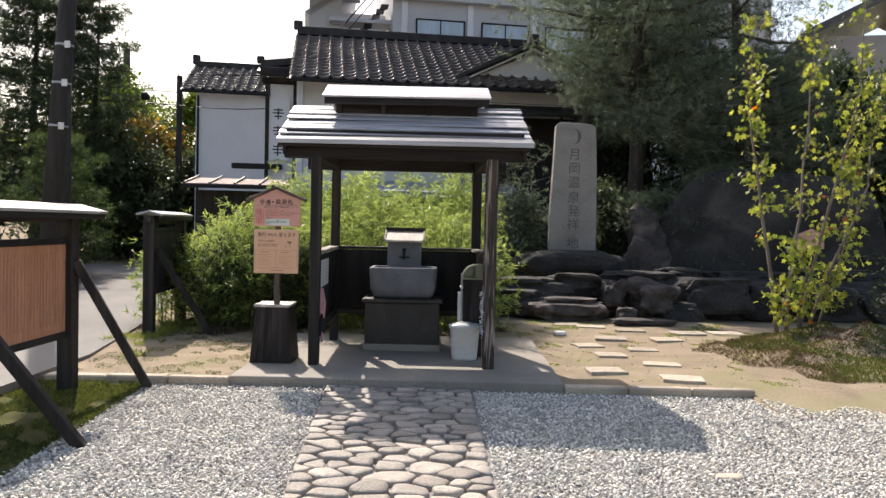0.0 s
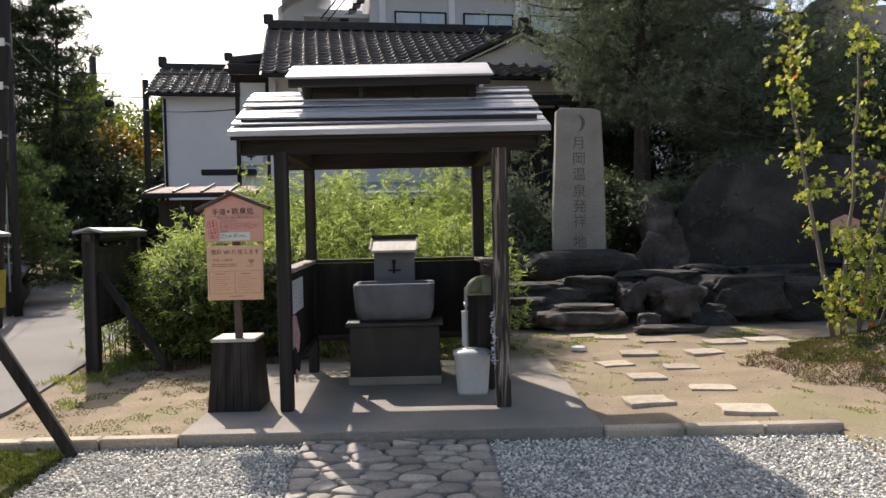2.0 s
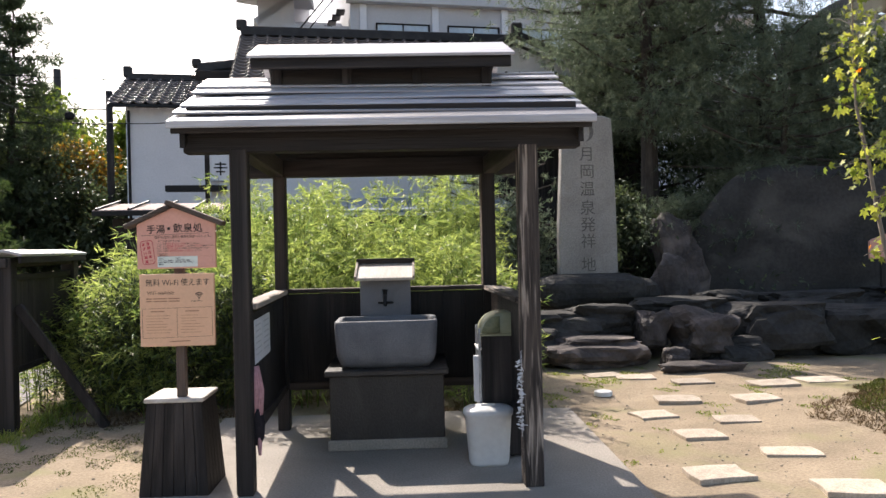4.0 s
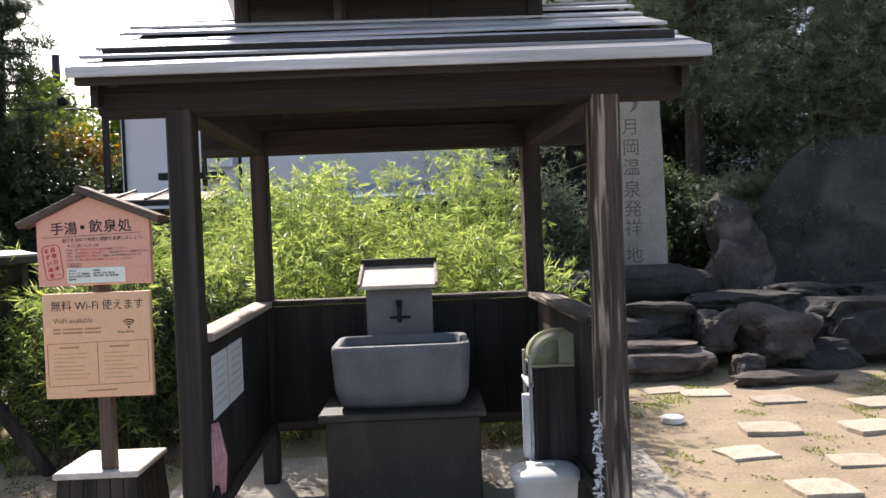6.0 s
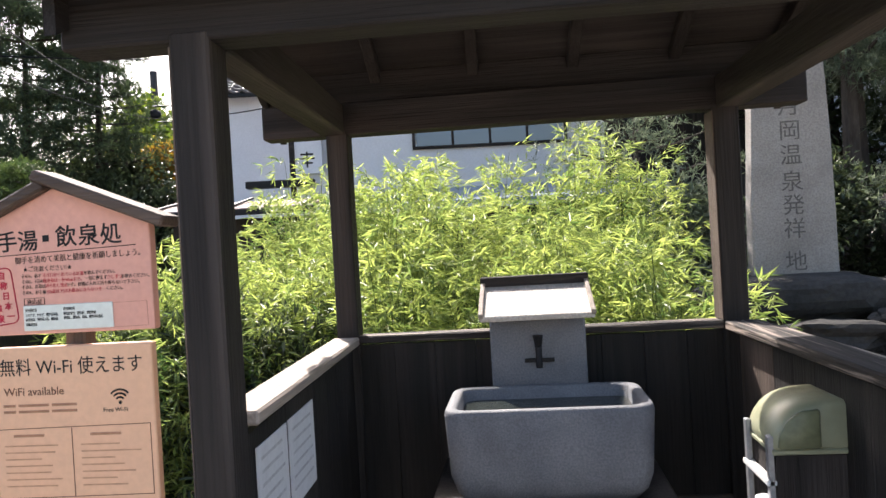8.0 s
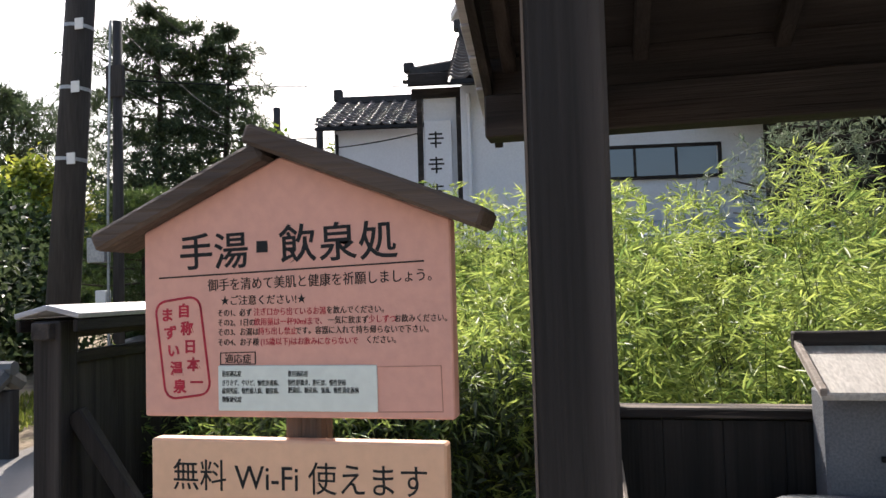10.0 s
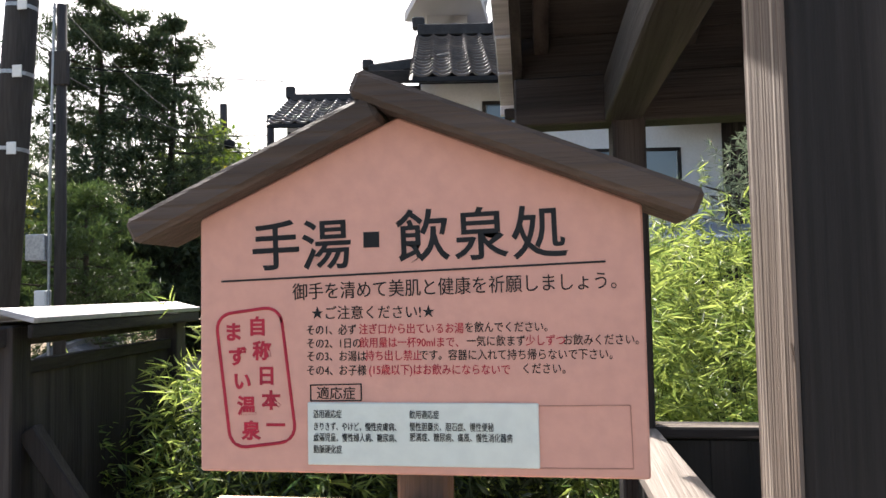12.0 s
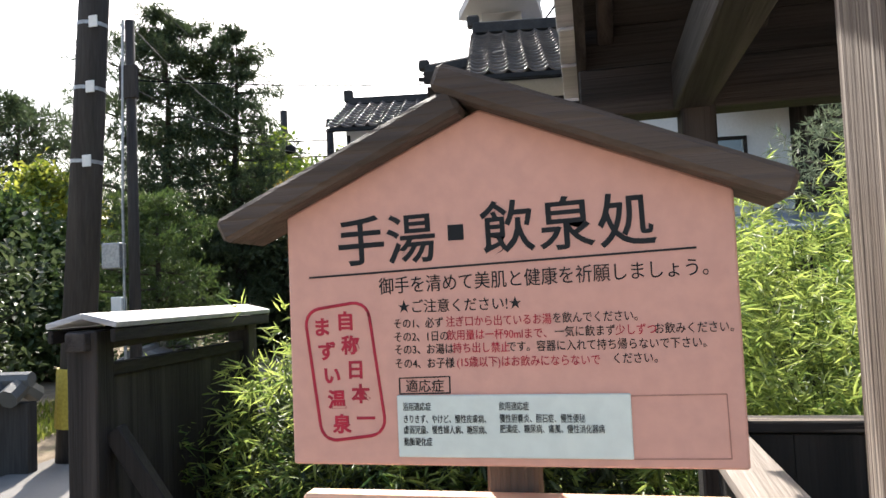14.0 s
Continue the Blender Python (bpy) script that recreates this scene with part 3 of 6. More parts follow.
trough()
sp = thing("spout_stone", (TX - 0.015, 9.66, 0.64), "upright grey stone spout with a small wooden roof", "water spout")
part("stone", bx(TX - 0.20, TX + 0.17, 9.60, 9.74, 0.64, 1.225, 0.008), GRANITE, sp)
part("roof_board", beam((TX - 0.015, 9.48, 1.228), (TX - 0.015, 9.79, 1.335), 0.43, 0.022, 0.004), BLEACHED, sp, "bleached pale roof board")
for x in (-0.225, 0.195):
    part("roof_batten", beam((TX + x, 9.475, 1.24), (TX + x, 9.79, 1.352), 0.018, 0.022, 0.003), WOOD["palex"], sp)
part("ridge_batten", bx(TX - 0.235, TX + 0.205, 9.755, 9.80, 1.325, 1.375, 0.004), WOOD["x"], sp)
b = tube([(TX - 0.015, 9.60, 1.10), (TX - 0.015, 9.555, 1.10), (TX - 0.015, 9.545, 1.05), (TX - 0.015, 9.545, 1.03)], 0.013, 10)
part("spigot", b, IRON, sp, "dark iron spigot")
part("spigot_plate", bx(TX - 0.07, TX + 0.045, 9.585, 9.597, 1.045, 1.06, 0.002), IRON, sp)
part("spigot_knob", tube([(TX - 0.015, 9.575, 1.10), (TX - 0.015, 9.575, 1.15)], [0.012, 0.02], 10), IRON, sp)

# ---- signboard on its stump ----
SGN = thing("signboard", (-1.19, 8.45, 0.10), "pink house-shaped sign over a peach notice on a plank stump", "signboard")
bot, top_ = 0.192, 0.152
SC = (-1.195, 8.46)
for face in range(4):
    for k in range(6):
        u0, u1 = -1 + k / 3 + 0.012, -1 + (k + 1) / 3 - 0.012
        b = bmesh.new()
        vs = []
        for inset in (0.0, 0.025):
            for (u, h, z) in ((u0, bot, 0.10), (u1, bot, 0.10), (u1, top_, 0.615), (u0, top_, 0.615)):
                vs.append(b.verts.new((u * (h - inset * 0.5), -(h - inset), z)))
        for q in ((0, 1, 2, 3), (7, 6, 5, 4), (0, 4, 5, 1), (1, 5, 6, 2), (2, 6, 7, 3), (3, 7, 4, 0)):
            b.faces.new([vs[i] for i in q])
        bmesh.ops.recalc_face_normals(b, faces=b.faces[:])
        bmesh.ops.transform(b, matrix=Matrix.Translation((SC[0], SC[1], 0)) @ Matrix.Rotation(face * math.pi / 2, 4, "Z"), verts=b.verts)
        part("stump_plank", b, WOOD["z"], SGN)
part("stump_top", bx(SC[0] - 0.165, SC[0] + 0.165, SC[1] - 0.165, SC[1] + 0.165, 0.615, 0.64, 0.005), BLEACHED, SGN, "bleached wooden top plate")
SY = 8.315
part("pole", bx(-1.185, -1.135, SY + 0.016, SY + 0.066, 0.64, 1.62, 0.004), WOOD["brownz"], SGN)
SL, SRR, SB, SS, SP = -1.376, -0.944, 1.366, 1.615, 1.708
SXM = -1.172
upper = part("upper_board", prism([(SL, SB), (SRR, SB), (SRR, SS), (SXM, SP), (SL, SS)], SY - 0.014, SY + 0.014, None, 0.002), PINK, SGN, "pink board with black brush lettering")
lower = part("lower_board", bx(-1.369, -0.957, SY - 0.012, SY + 0.014, 0.931, 1.336, 0.003), PEACH, SGN, "peach notice with network instructions")
pk = Vector((SXM, SY, SP))
dl, dr = (Vector((SL, SY, SS)) - pk).normalized(), (Vector((SRR, SY, SS)) - pk).normalized()
ll, lr = (Vector((SL, SY, SS)) - pk).length, (Vector((SRR, SY, SS)) - pk).length
up_l, up_r = Vector((dl.z, 0, -dl.x)), Vector((-dr.z, 0, dr.x))
b = beam(pk - dl * -0.012 + up_l * 0.0135, pk + dl * (ll + 0.062) + up_l * 0.0135, 0.085, 0.027, 0.005, up=up_l)
part("gable_board", b, WOOD["brownx"], SGN, "weathered brown gable board")
b = beam(pk - dr * 0.045 + up_r * 0.0135, pk + dr * (lr + 0.045) + up_r * 0.0135, 0.095, 0.027, 0.005, up=up_r)
part("gable_board", b, WOOD["brownx"], SGN, "weathered brown gable board")
TY = SY - 0.0142


def at_sign(px, py):
    """From the layout grid of the upper board to the world."""
    return Vector((SL + (px - 347) / 805 * (SRR - SL), TY, SB + (811 - py) / 470 * 0.254))


def letters(body, x, y, size, mat, **kw):
    h = size * 0.00054
    return text_mesh(body, h, at_sign(x, y), mat, upper, **kw)


for ch, x in zip("手湯", (448, 545)):
    letters(ch, x, 440, 96, INK, bold=0.0006, turn=pose(0, 0, 0, 90, -1.5, 0))
for ch, x in zip("飲泉処", (722, 826, 928)):
    letters(ch, x, 430, 98, INK, bold=0.0006, turn=pose(0, 0, 0, 90, -1.5, 0))


def bar(x0, y0, x1, y1, thick, mat, host=None, name="line"):
    a, c = at_sign(x0, y0), at_sign(x1, y1)
    return part(name, beam(a, c, 0.0014, thick, 0.0, (1, 0, 0) if abs(c.z - a.z) > abs(c.x - a.x) else (0, 0, 1)), mat, host or upper)


part("dot", bx(at_sign(662, 0).x, at_sign(691, 0).x, TY - 0.0007, TY + 0.0007, at_sign(0, 411).z, at_sign(0, 383).z, 0.0), INK, upper)
bar(390, 466, 1088, 446, 0.0019, INK)
letters("御手を清めて美肌と健康を祈願しましょう。", 527, 500, 33, INK, squeeze=0.90, turn=pose(0, 0, 0, 90, -1.0, 0))
letters("★ご注意ください!★", 562, 536, 26, INK, squeeze=0.95)
for y, runs in ((564, (("その1、必ず", 552, INK), ("注ぎ口から出ているお湯", 651, REDINK), ("を飲んでください。", 842, INK))),
                (588, (("その2、1日の", 552, INK), ("飲用量は一杯90mlまで、", 652, REDINK), ("一気に飲まず", 845, INK), ("少しずつ", 948, REDINK), ("お飲みください。", 1012, INK))),
                (611, (("その3、お湯は", 552, INK), ("持ち出し禁止", 662, REDINK), ("です。容器に入れて持ち帰らないで下さい。", 760, INK))),
                (636, (("その4、お子様", 552, INK), ("(15歳以下)はお飲みにならないで", 668, REDINK), ("ください。", 940, INK)))):
    for body, x, mt in runs:
        letters(body, x, y - (x - 552) * 0.006, 20, mt, squeeze=0.86)
for a in ((560, 655, 654, 653), (560, 683, 654, 682), (560, 655, 560, 683), (654, 653, 654, 682)):
    bar(*a, 0.0011, INK)
letters("適応症", 571, 678, 24, INK, squeeze=1.0)
plate = part("paper_label", bx(at_sign(555, 0).x, at_sign(968, 0).x, TY - 0.003, TY - 0.0005, at_sign(0, 795).z, at_sign(0, 685).z, 0.001), PAPER, upper, "laminated pale label")
for body, x, y in (("浴用適応症", 566, 711), ("きりきず、やけど、慢性皮膚病、", 566, 733), ("虚弱児童、慢性婦人病、糖尿病、", 566, 752), ("動脈硬化症", 566, 773), ("飲用適応症", 742, 711), ("慢性胆嚢炎、胆石症、慢性便秘", 742, 732), ("肥満症、糖尿病、痛風、慢性消化器病", 742, 750)):
    text_mesh(body, 16 * 0.00054, at_sign(x, y) + Vector((0, -0.0031, 0)), INK, upper, squeeze=0.66)
FAINTINK = plain("faint_panel_line", (0.52, 0.25, 0.19), 0.7)
for a in ((968, 690, 1122, 688), (1122, 688, 1124, 793), (968, 795, 1124, 793)):
    bar(*a, 0.0009, FAINTINK)
# red stamp: a rounded frame and two columns
b = bmesh.new()
cx, cy, wv, hv, rad = 455, 641, 63, 122, 30
loop = []
for (sx, sy, a0) in ((1, -1, 0), (-1, -1, 90), (-1, 1, 180), (1, 1, 270)):
    for k in range(6):
        an = radians(a0 + k * 18)
        loop.append((cx + sx * (wv - rad) + rad * math.cos(an), cy + sy * (hv - rad) - rad * math.sin(an)))
ta = radians(-7)
loop = [at_sign(cx + (x - cx) * math.cos(ta) - (y - cy) * math.sin(ta), cy + (x - cx) * math.sin(ta) + (y - cy) * math.cos(ta)) for x, y in loop]
part("stamp_frame", tube(loop + loop[:2], 0.0017, 5), REDINK, upper)
for body, x0, y0, dx, dy in (("自称日本一", 441, 562, 8.5, 44.5), ("まずい温泉", 394, 572, 8.5, 44.5)):
    for i, ch in enumerate(body):
        letters(ch, x0 + dx * i, y0 + dy * i, 36, REDINK, bold=0.0006)


def at_low(px, py):
    return Vector((-1.369 + (px - 190) / 153 * 0.412, SY - 0.0122, 0.931 + (660 - py) / 153 * 0.405))


def lowbar(x0, y0, x1, y1, thick, mat):
    return part("line", beam(at_low(x0, y0), at_low(x1, y1), 0.0014, thick, 0.0, (1, 0, 0) if abs(y1 - y0) > abs(x1 - x0) else (0, 0, 1)), mat, lower)


text_mesh("無料 Wi-Fi 使えます", 0.044, at_low(202, 531), INK, lower, squeeze=0.92)
text_mesh("WiFi available", 0.027, at_low(205, 550), BROWNINK, lower, squeeze=1.0)
for y in (559, 564.5):
    for x0, x1 in ((204, 215), (218, 246), (249, 272)):
        lowbar(x0, y, x1, y, 0.006, PALEINK)
text_mesh("Free Wi-Fi", 0.014, at_low(296, 567), INK, lower, squeeze=1.0)
wc = at_low(312, 559)
for r0 in (0.012, 0.021, 0.030):
    pts = [wc + Vector((math.sin(a) * r0, 0, math.cos(a) * r0)) for a in np.linspace(-0.8, 0.8, 9)]
    part("wifi_arc", tube(pts, 0.0024, 5), INK, lower)
part("wifi_dot", tube([wc + Vector((0, -0.001, 0)), wc + Vector((0, 0.001, 0))], 0.0042, 10), INK, lower)
for a in ((195, 580, 338, 578), (195, 642, 338, 640), (195, 580, 195, 642), (338, 578, 338, 640), (266, 580, 266, 641)):
    lowbar(*a, 0.0016, BROWNINK)
for cx0 in (200, 271):
    lowbar(cx0 + 12, 586, cx0 + 40, 586, 0.006, PALEINK)
    for k in range(7):
        lowbar(cx0 + 3, 595 + k * 6, cx0 + R.uniform(30, 58), 595 + k * 6, 0.0028, FAINTBROWN)
lowbar(250, 650, 292, 649, 0.006, PALEINK)

# ---- notice boards beside the lane ----
def notice_board(x0, y0, x1, y1, panel_mat, panel_label, label, text_rows, z0, z1, struts, cap_over=0.22, cap_w=0.225):
    """Two posts, a framed panel, a gap, and a small roof along the top, with slanted struts on the garden side."""
    t = thing("notice_board", ((x0 + x1) / 2, (y0 + y1) / 2, 0.05), label, "notice board", "roofed notice boards")
    a, c = Vector((x0, y0, 0)), Vector((x1, y1, 0))
    d = (c - a).normalized()
    nrm = Vector((d.y, -d.x, 0))
    for p in (a, c):
        b = bmesh.new()
        bmesh.ops.create_cube(b, size=1, matrix=Matrix.Translation(p + Vector((0, 0, 0.66))) @ Matrix((d, -nrm, Vector((0, 0, 1)))).transposed().to_4x4() @ Matrix.Diagonal((0.12, 0.12, 1.56, 1)))
        part("post", bevel(b, 0.006), WOOD["z"], t)
    e0, e1 = a + d * 0.06, c - d * 0.06
    zc = (z0 + z1) / 2
    up = Vector((0, 0, 1))
    part("panel", beam(e0 + up * zc, e1 + up * zc, 0.02, z1 - z0, 0.002), panel_mat, t, panel_label)
    for z in (z0 - 0.02, z1 + 0.02):
        part("frame_rail", beam(e0 + up * z, e1 + up * z, 0.06, 0.05), WOOD["y"], t)
    part("head_rail", beam(a - d * 0.1 + up * 1.40, c + d * 0.1 + up * 1.40, 0.08, 0.07), WOOD["y"], t)
    for s in (1, -1):
        m = a - d * cap_over + up * 1.505
        q = c + d * cap_over + up * 1.505
        off = nrm * s * cap_w * 0.47 + up * -0.028
        b = beam(m + off, q + off, cap_w, 0.022, 0.003, up=(nrm * s * 0.25 + up))
        part("roof_board", b, BOARD_ROOF, t, "silvery roof board catching the sun")
        off = nrm * s * cap_w * 0.84 + up * -0.085
        part("roof_edge", beam(m + off, q + off, 0.02, 0.05), WOOD["y"], t)
    for (p, foot) in struts:
        top = p + up * 1.06 + nrm * 0.06
        part("strut", beam(top, foot, 0.07, 0.07, 0.006), WOOD["z"], t)
    if text_rows:
        n = int((e1 - e0).length / 0.042) - 3
        for k in range(n):
            p = e0 + d * (0.07 + k * 0.042) + nrm * 0.011
            zt = z1 - 0.06 - (0.0 if k not in (0, n - 1) else 0.05)
            part("text_bar", beam(p + up * zt, p + up * (z0 + 0.08 + 0.25 * R.random() * (R.random() < 0.3)), 0.008, 0.0016, 0.0, up=nrm), PALEINK, t)
    return t


ORANGEWOOD = node_mat("orange_cedar_board", (0.46, 0.21, 0.12), (0.54, 0.27, 0.16), (10, 10, 0.9), 0.65, 0.2, (60, 60, 4), (0.40, 0.17, 0.09))
notice_board(-2.62, 5.72, -2.60, 7.32, ORANGEWOOD, "orange cedar panel with faint columns of writing", "dark timber notice board with orange panel and slanted struts", True, 0.50, 1.20, ((Vector((-2.60, 7.32, 0)), Vector((-2.02, 7.50, 0.02))), (Vector((-2.62, 5.72, 0)), Vector((-1.78, 5.86, 0.0)))))
notice_board(-3.03, 10.08, -3.17, 11.5, WOOD["z"], "", "dark timber notice board seen from behind beside the lane", False, 0.56, 1.26, ((Vector((-3.03, 10.12, 0)), Vector((-2.36, 10.27, 0.05))),), 0.06, 0.15)

# ---- bin, pail and small things in the pavilion ----
bn = thing("cup_stand", (0.68, 9.0, 0.10), "dark wooden box with an olive plastic hood on top", "stand")
part("box", bx(0.575, 0.825, 8.870, 9.130, 0.10, 0.87, 0.006), WOOD["z"], bn)
part("shelf_upright", bx(0.555, 0.570, 8.870, 8.900, 0.16, 0.92, 0.002), STEEL, bn)
part("shelf_upright", bx(0.555, 0.570, 9.100, 9.130, 0.16, 0.92, 0.002), STEEL, bn)
for z in (0.42, 0.78):
    part("shelf", bx(0.548, 0.574, 8.870, 9.130, z, z + 0.015, 0.002), WHITEPLASTIC, bn)
part("roll", tube([(0.552, 8.91, 0.45), (0.552, 8.91, 0.74)], 0.028, 10), WHITEPAPER, bn, "white paper roll")
hood = [(-0.135, 0.0), (-0.13, 0.045), (-0.11, 0.085), (-0.075, 0.118), (-0.03, 0.135), (0.02, 0.14), (0.085, 0.14), (0.115, 0.125), (0.128, 0.09), (0.13, 0.0)]
part("hood", prism([(0.70 + x, 0.878 + z) for x, z in hood], 8.86, 9.13, None, 0.012), OLIVE, bn, "olive plastic domed hood", True)
flap = [(-0.125, 0.01), (-0.12, 0.045), (-0.10, 0.085), (-0.065, 0.115), (-0.015, 0.12), (-0.015, 0.01)]
part("hood_flap", prism([(0.70 + x, 0.878 + z) for x, z in flap], 8.845, 8.862, None, 0.005), plain("dark_olive_plastic", (0.20, 0.21, 0.12), 0.35), bn, "darker swinging flap", True)
part("hood_rim", bx(0.564, 0.836, 8.860, 9.140, 0.868, 0.884, 0.004), OLIVE, bn)

for ob in bn.children:
    ob.data.transform(Matrix.Translation((0.018, -0.04, 0.008)) @ Matrix.Diagonal((1.06, 0.92, 1, 1)))

pail = thing("waste_pail", (0.60, 8.72, 0.10), "white plastic waste pail with a lid", "pail")
b = bmesh.new()
pr = []
for z, h in ((0.10, 0.118), (0.12, 0.125), (0.40, 0.145), (0.41, 0.155), (0.435, 0.157), (0.44, 0.15), (0.452, 0.13), (0.458, 0.06)):
    ring = []
    for k in range(20):
        an = math.tau * k / 20
        r = h * (1 / max(abs(math.cos(an)), abs(math.sin(an)))) ** 0.55
        ring.append(b.verts.new((0.60 + r * math.cos(an), 8.73 + r * math.sin(an), z)))
    pr.append(ring)
for p, q in zip(pr, pr[1:]):
    for k in range(20):
        b.faces.new((p[k], p[(k + 1) % 20], q[(k + 1) % 20], q[k]))
b.faces.new(pr[0][::-1])
b.faces.new(pr[-1])
part("body", b, WHITEPLASTIC, pail, "", True)
part("lid_handle", bx(0.555, 0.645, 8.715, 8.745, 0.455, 0.47, 0.004), WHITEPLASTIC, pail)
for ob in pail.children:
    ob.data.transform(Matrix.Translation((0.008, 0.0, 0.0)) @ Matrix.Diagonal((1, 0.74, 1, 1)))

for y0, y1 in ((8.40, 8.67), (8.69, 8.98)):
    xs_ = -0.788 - 0.04 * ((y0 + y1) / 2 - 9.1)
    b = bx(xs_, xs_ + 0.0035, y0, y1, 0.80, 1.055, 0.0)
    sheet = solid("paper_sheet", b, WHITEPAPER, "white printed sheet pinned to the dark side panel", "paper", "pinned sheets")
    sheet.rotation_euler.z = radians(2.3)
    for k in range(6):
        zz = 1.02 - k * 0.034
        part("text_bar", bx(xs_ + 0.0037, xs_ + 0.0043, y0 + 0.03, y1 - 0.03 - 0.05 * R.random(), zz - 0.004, zz + 0.004, 0.0), FADED, sheet)
hang = thing("hanging_towel", (-0.70, 8.44, 0.78), "pink towel and dark bag hanging inside the post", "towel")
b = bmesh.new()
for k in range(5):
    tube([(-0.725 + 0.008 * k, 8.41 + 0.012 * k, 0.80), (-0.722 + 0.012 * k, 8.41 + 0.014 * k, 0.66), (-0.72 + 0.008 * k, 8.40 + 0.016 * k, 0.54 - 0.02 * k)], [0.006, 0.013, 0.012], 6, b)
part("towel", b, CLOTHPINK, hang, "", True)
b = rock_bm((-0.695, 8.44, 0.46), (0.035, 0.04, 0.10), 3, 0.3, 2)
part("bag", b, CLOTHDARK, hang, "dark cloth bag", True)
part("strap", tube([(-0.70, 8.44, 0.55), (-0.71, 8.43, 0.68), (-0.73, 8.42, 0.80)], 0.006, 6), CLOTHDARK, hang)
part("bag_fringe", tube([(-0.69, 8.43, 0.40), (-0.685, 8.42, 0.30)], [0.02, 0.008], 6), CLOTHPINK, hang)
hang.location += Vector((-0.04, -0.10, 0.0))
pc = thing("paper_garland", (0.755, 8.24, 0.40), "white folded-paper garland hanging on the worn post", "garland")
for k in range(54):
    z = 0.80 - (k // 3) * 0.022
    x, y = 0.752 + R.uniform(-0.02, 0.02), 8.235 + R.uniform(-0.01, 0.012)
    dv = Vector((R.uniform(-1, 1), R.uniform(-0.5, 0.5), R.uniform(-0.8, 0.8))).normalized() * 0.013
    part("paper_link", beam(Vector((x, y, z)) - dv, Vector((x, y, z)) + dv, 0.016, 0.003, 0.0), WHITEPAPER, pc)
part("thread", tube([(0.752, 8.235, 0.38), (0.754, 8.235, 0.86), (0.79, 8.222, 0.88)], 0.002, 4), WHITEPAPER, pc)

# ---- garden stones ----
def stepping_stone(x, y, w, d, turn, seed):
    rr = random.Random(seed)
    pts = []
    for sx, sy in ((-1, -1), (0, -1.02), (1, -1), (1.02, 0), (1, 1), (0, 1.03), (-1, 1), (-1.02, 0)):
        px, py = sx * w * 0.44 * rr.uniform(0.88, 1.08), sy * d * 0.42 * rr.uniform(0.86, 1.1)
        ca, sa = math.cos(turn), math.sin(turn)
        pts.append((x + px * ca - py * sa, y + px * sa + py * ca))
    z = float(ground_height(x, y))
    return solid("stepping_stone", slabpoly(pts, z - 0.02, z + rr.uniform(0.014, 0.03), 0.006), FLAGSTONE, "rough-cut pale brown stepping stone set in sandy earth", "stepping stone", "stepping stones in the garden")


for i, (x, y, w, d, tn) in enumerate(((1.93, 8.43, 0.40, 0.30, 0.1), (2.55, 8.08, 0.42, 0.30, -0.15), (2.57, 8.83, 0.40, 0.26, -0.1), (2.18, 9.36, 0.36, 0.28, 0.0), (2.64, 9.80, 0.38, 0.28, -0.1), (3.08, 10.42, 0.42, 0.34, 0.1), (2.44, 10.55, 0.42, 0.32, -0.1), (2.88, 11.4, 0.42, 0.3, 0.0), (2.42, 11.78, 0.42, 0.32, -0.1), (4.1, 11.25, 0.5, 0.34, 0.0), (2.07, 10.07, 0.36, 0.30, 0.2), (3.55, 11.1, 0.48, 0.34, 0.1), (2.12, 11.95, 0.4, 0.3, 0.2))):
    stepping_stone(x, y, w, d, tn, 40 + i)
b = bmesh.new()
bmesh.ops.create_cone(b, cap_ends=True, segments=24, radius1=0.085, radius2=0.08, depth=0.04, matrix=Matrix.Translation((1.86, 10.87, 0.085)))
solid("round_cap", bevel(b, 0.004), WHITEPLASTIC, "round white cap set in the earth", "drain cap")
solid("stray_stone", rock_bm((2.05, 5.55, 0.015), (0.085, 0.055, 0.025), 5, 0.15, 2, 0.7), FLAGSTONE, "flat pale stone lying on the gravel", "stone", smooth=True)

ROCKS = (  # x, y, z, half sizes, seed, dark, flat top
    (2.15, 12.75, 0.20, 0.78, 0.50, 0.22, 1, 0, 0.75), (1.75, 13.25, 0.48, 0.62, 0.45, 0.20, 2, 1, 0.7), (2.55, 13.35, 0.50, 0.52, 0.4, 0.2, 3, 1, 0.0),
    (3.55, 12.85, 0.36, 0.40, 0.36, 0.28, 4, 0, 0.0), (3.22, 12.05, 0.10, 0.40, 0.17, 0.085, 5, 0, 0.5), (3.05, 12.38, 0.14, 0.14, 0.13, 0.12, 6, 0, 0.0),
    (2.98, 12.95, 0.42, 0.20, 0.22, 0.22, 7, 0, 0.0), (3.45, 13.55, 0.62, 0.55, 0.42, 0.16, 8, 1, 0.7), (4.55, 13.15, 0.36, 0.78, 0.5, 0.42, 9, 1, 0.75),
    (5.9, 13.2, 0.32, 0.85, 0.5, 0.40, 10, 1, 0.7), (7.4, 13.3, 0.34, 0.9, 0.55, 0.44, 11, 1, 0.7), (9.0, 13.0, 0.3, 0.9, 0.6, 0.42, 12, 1, 0.7),
    (3.9, 12.75, 0.16, 0.35, 0.25, 0.16, 13, 1, 0.0), (1.35, 12.9, 0.25, 0.5, 0.4, 0.3, 14, 1, 0.7), (4.2, 13.7, 0.66, 0.4, 0.3, 0.14, 15, 1, 0.0), (5.3, 13.75, 0.62, 0.8, 0.4, 0.2, 16, 1, 0.7), (7.0, 13.9, 0.6, 0.9, 0.4, 0.25, 17, 1, 0.7))
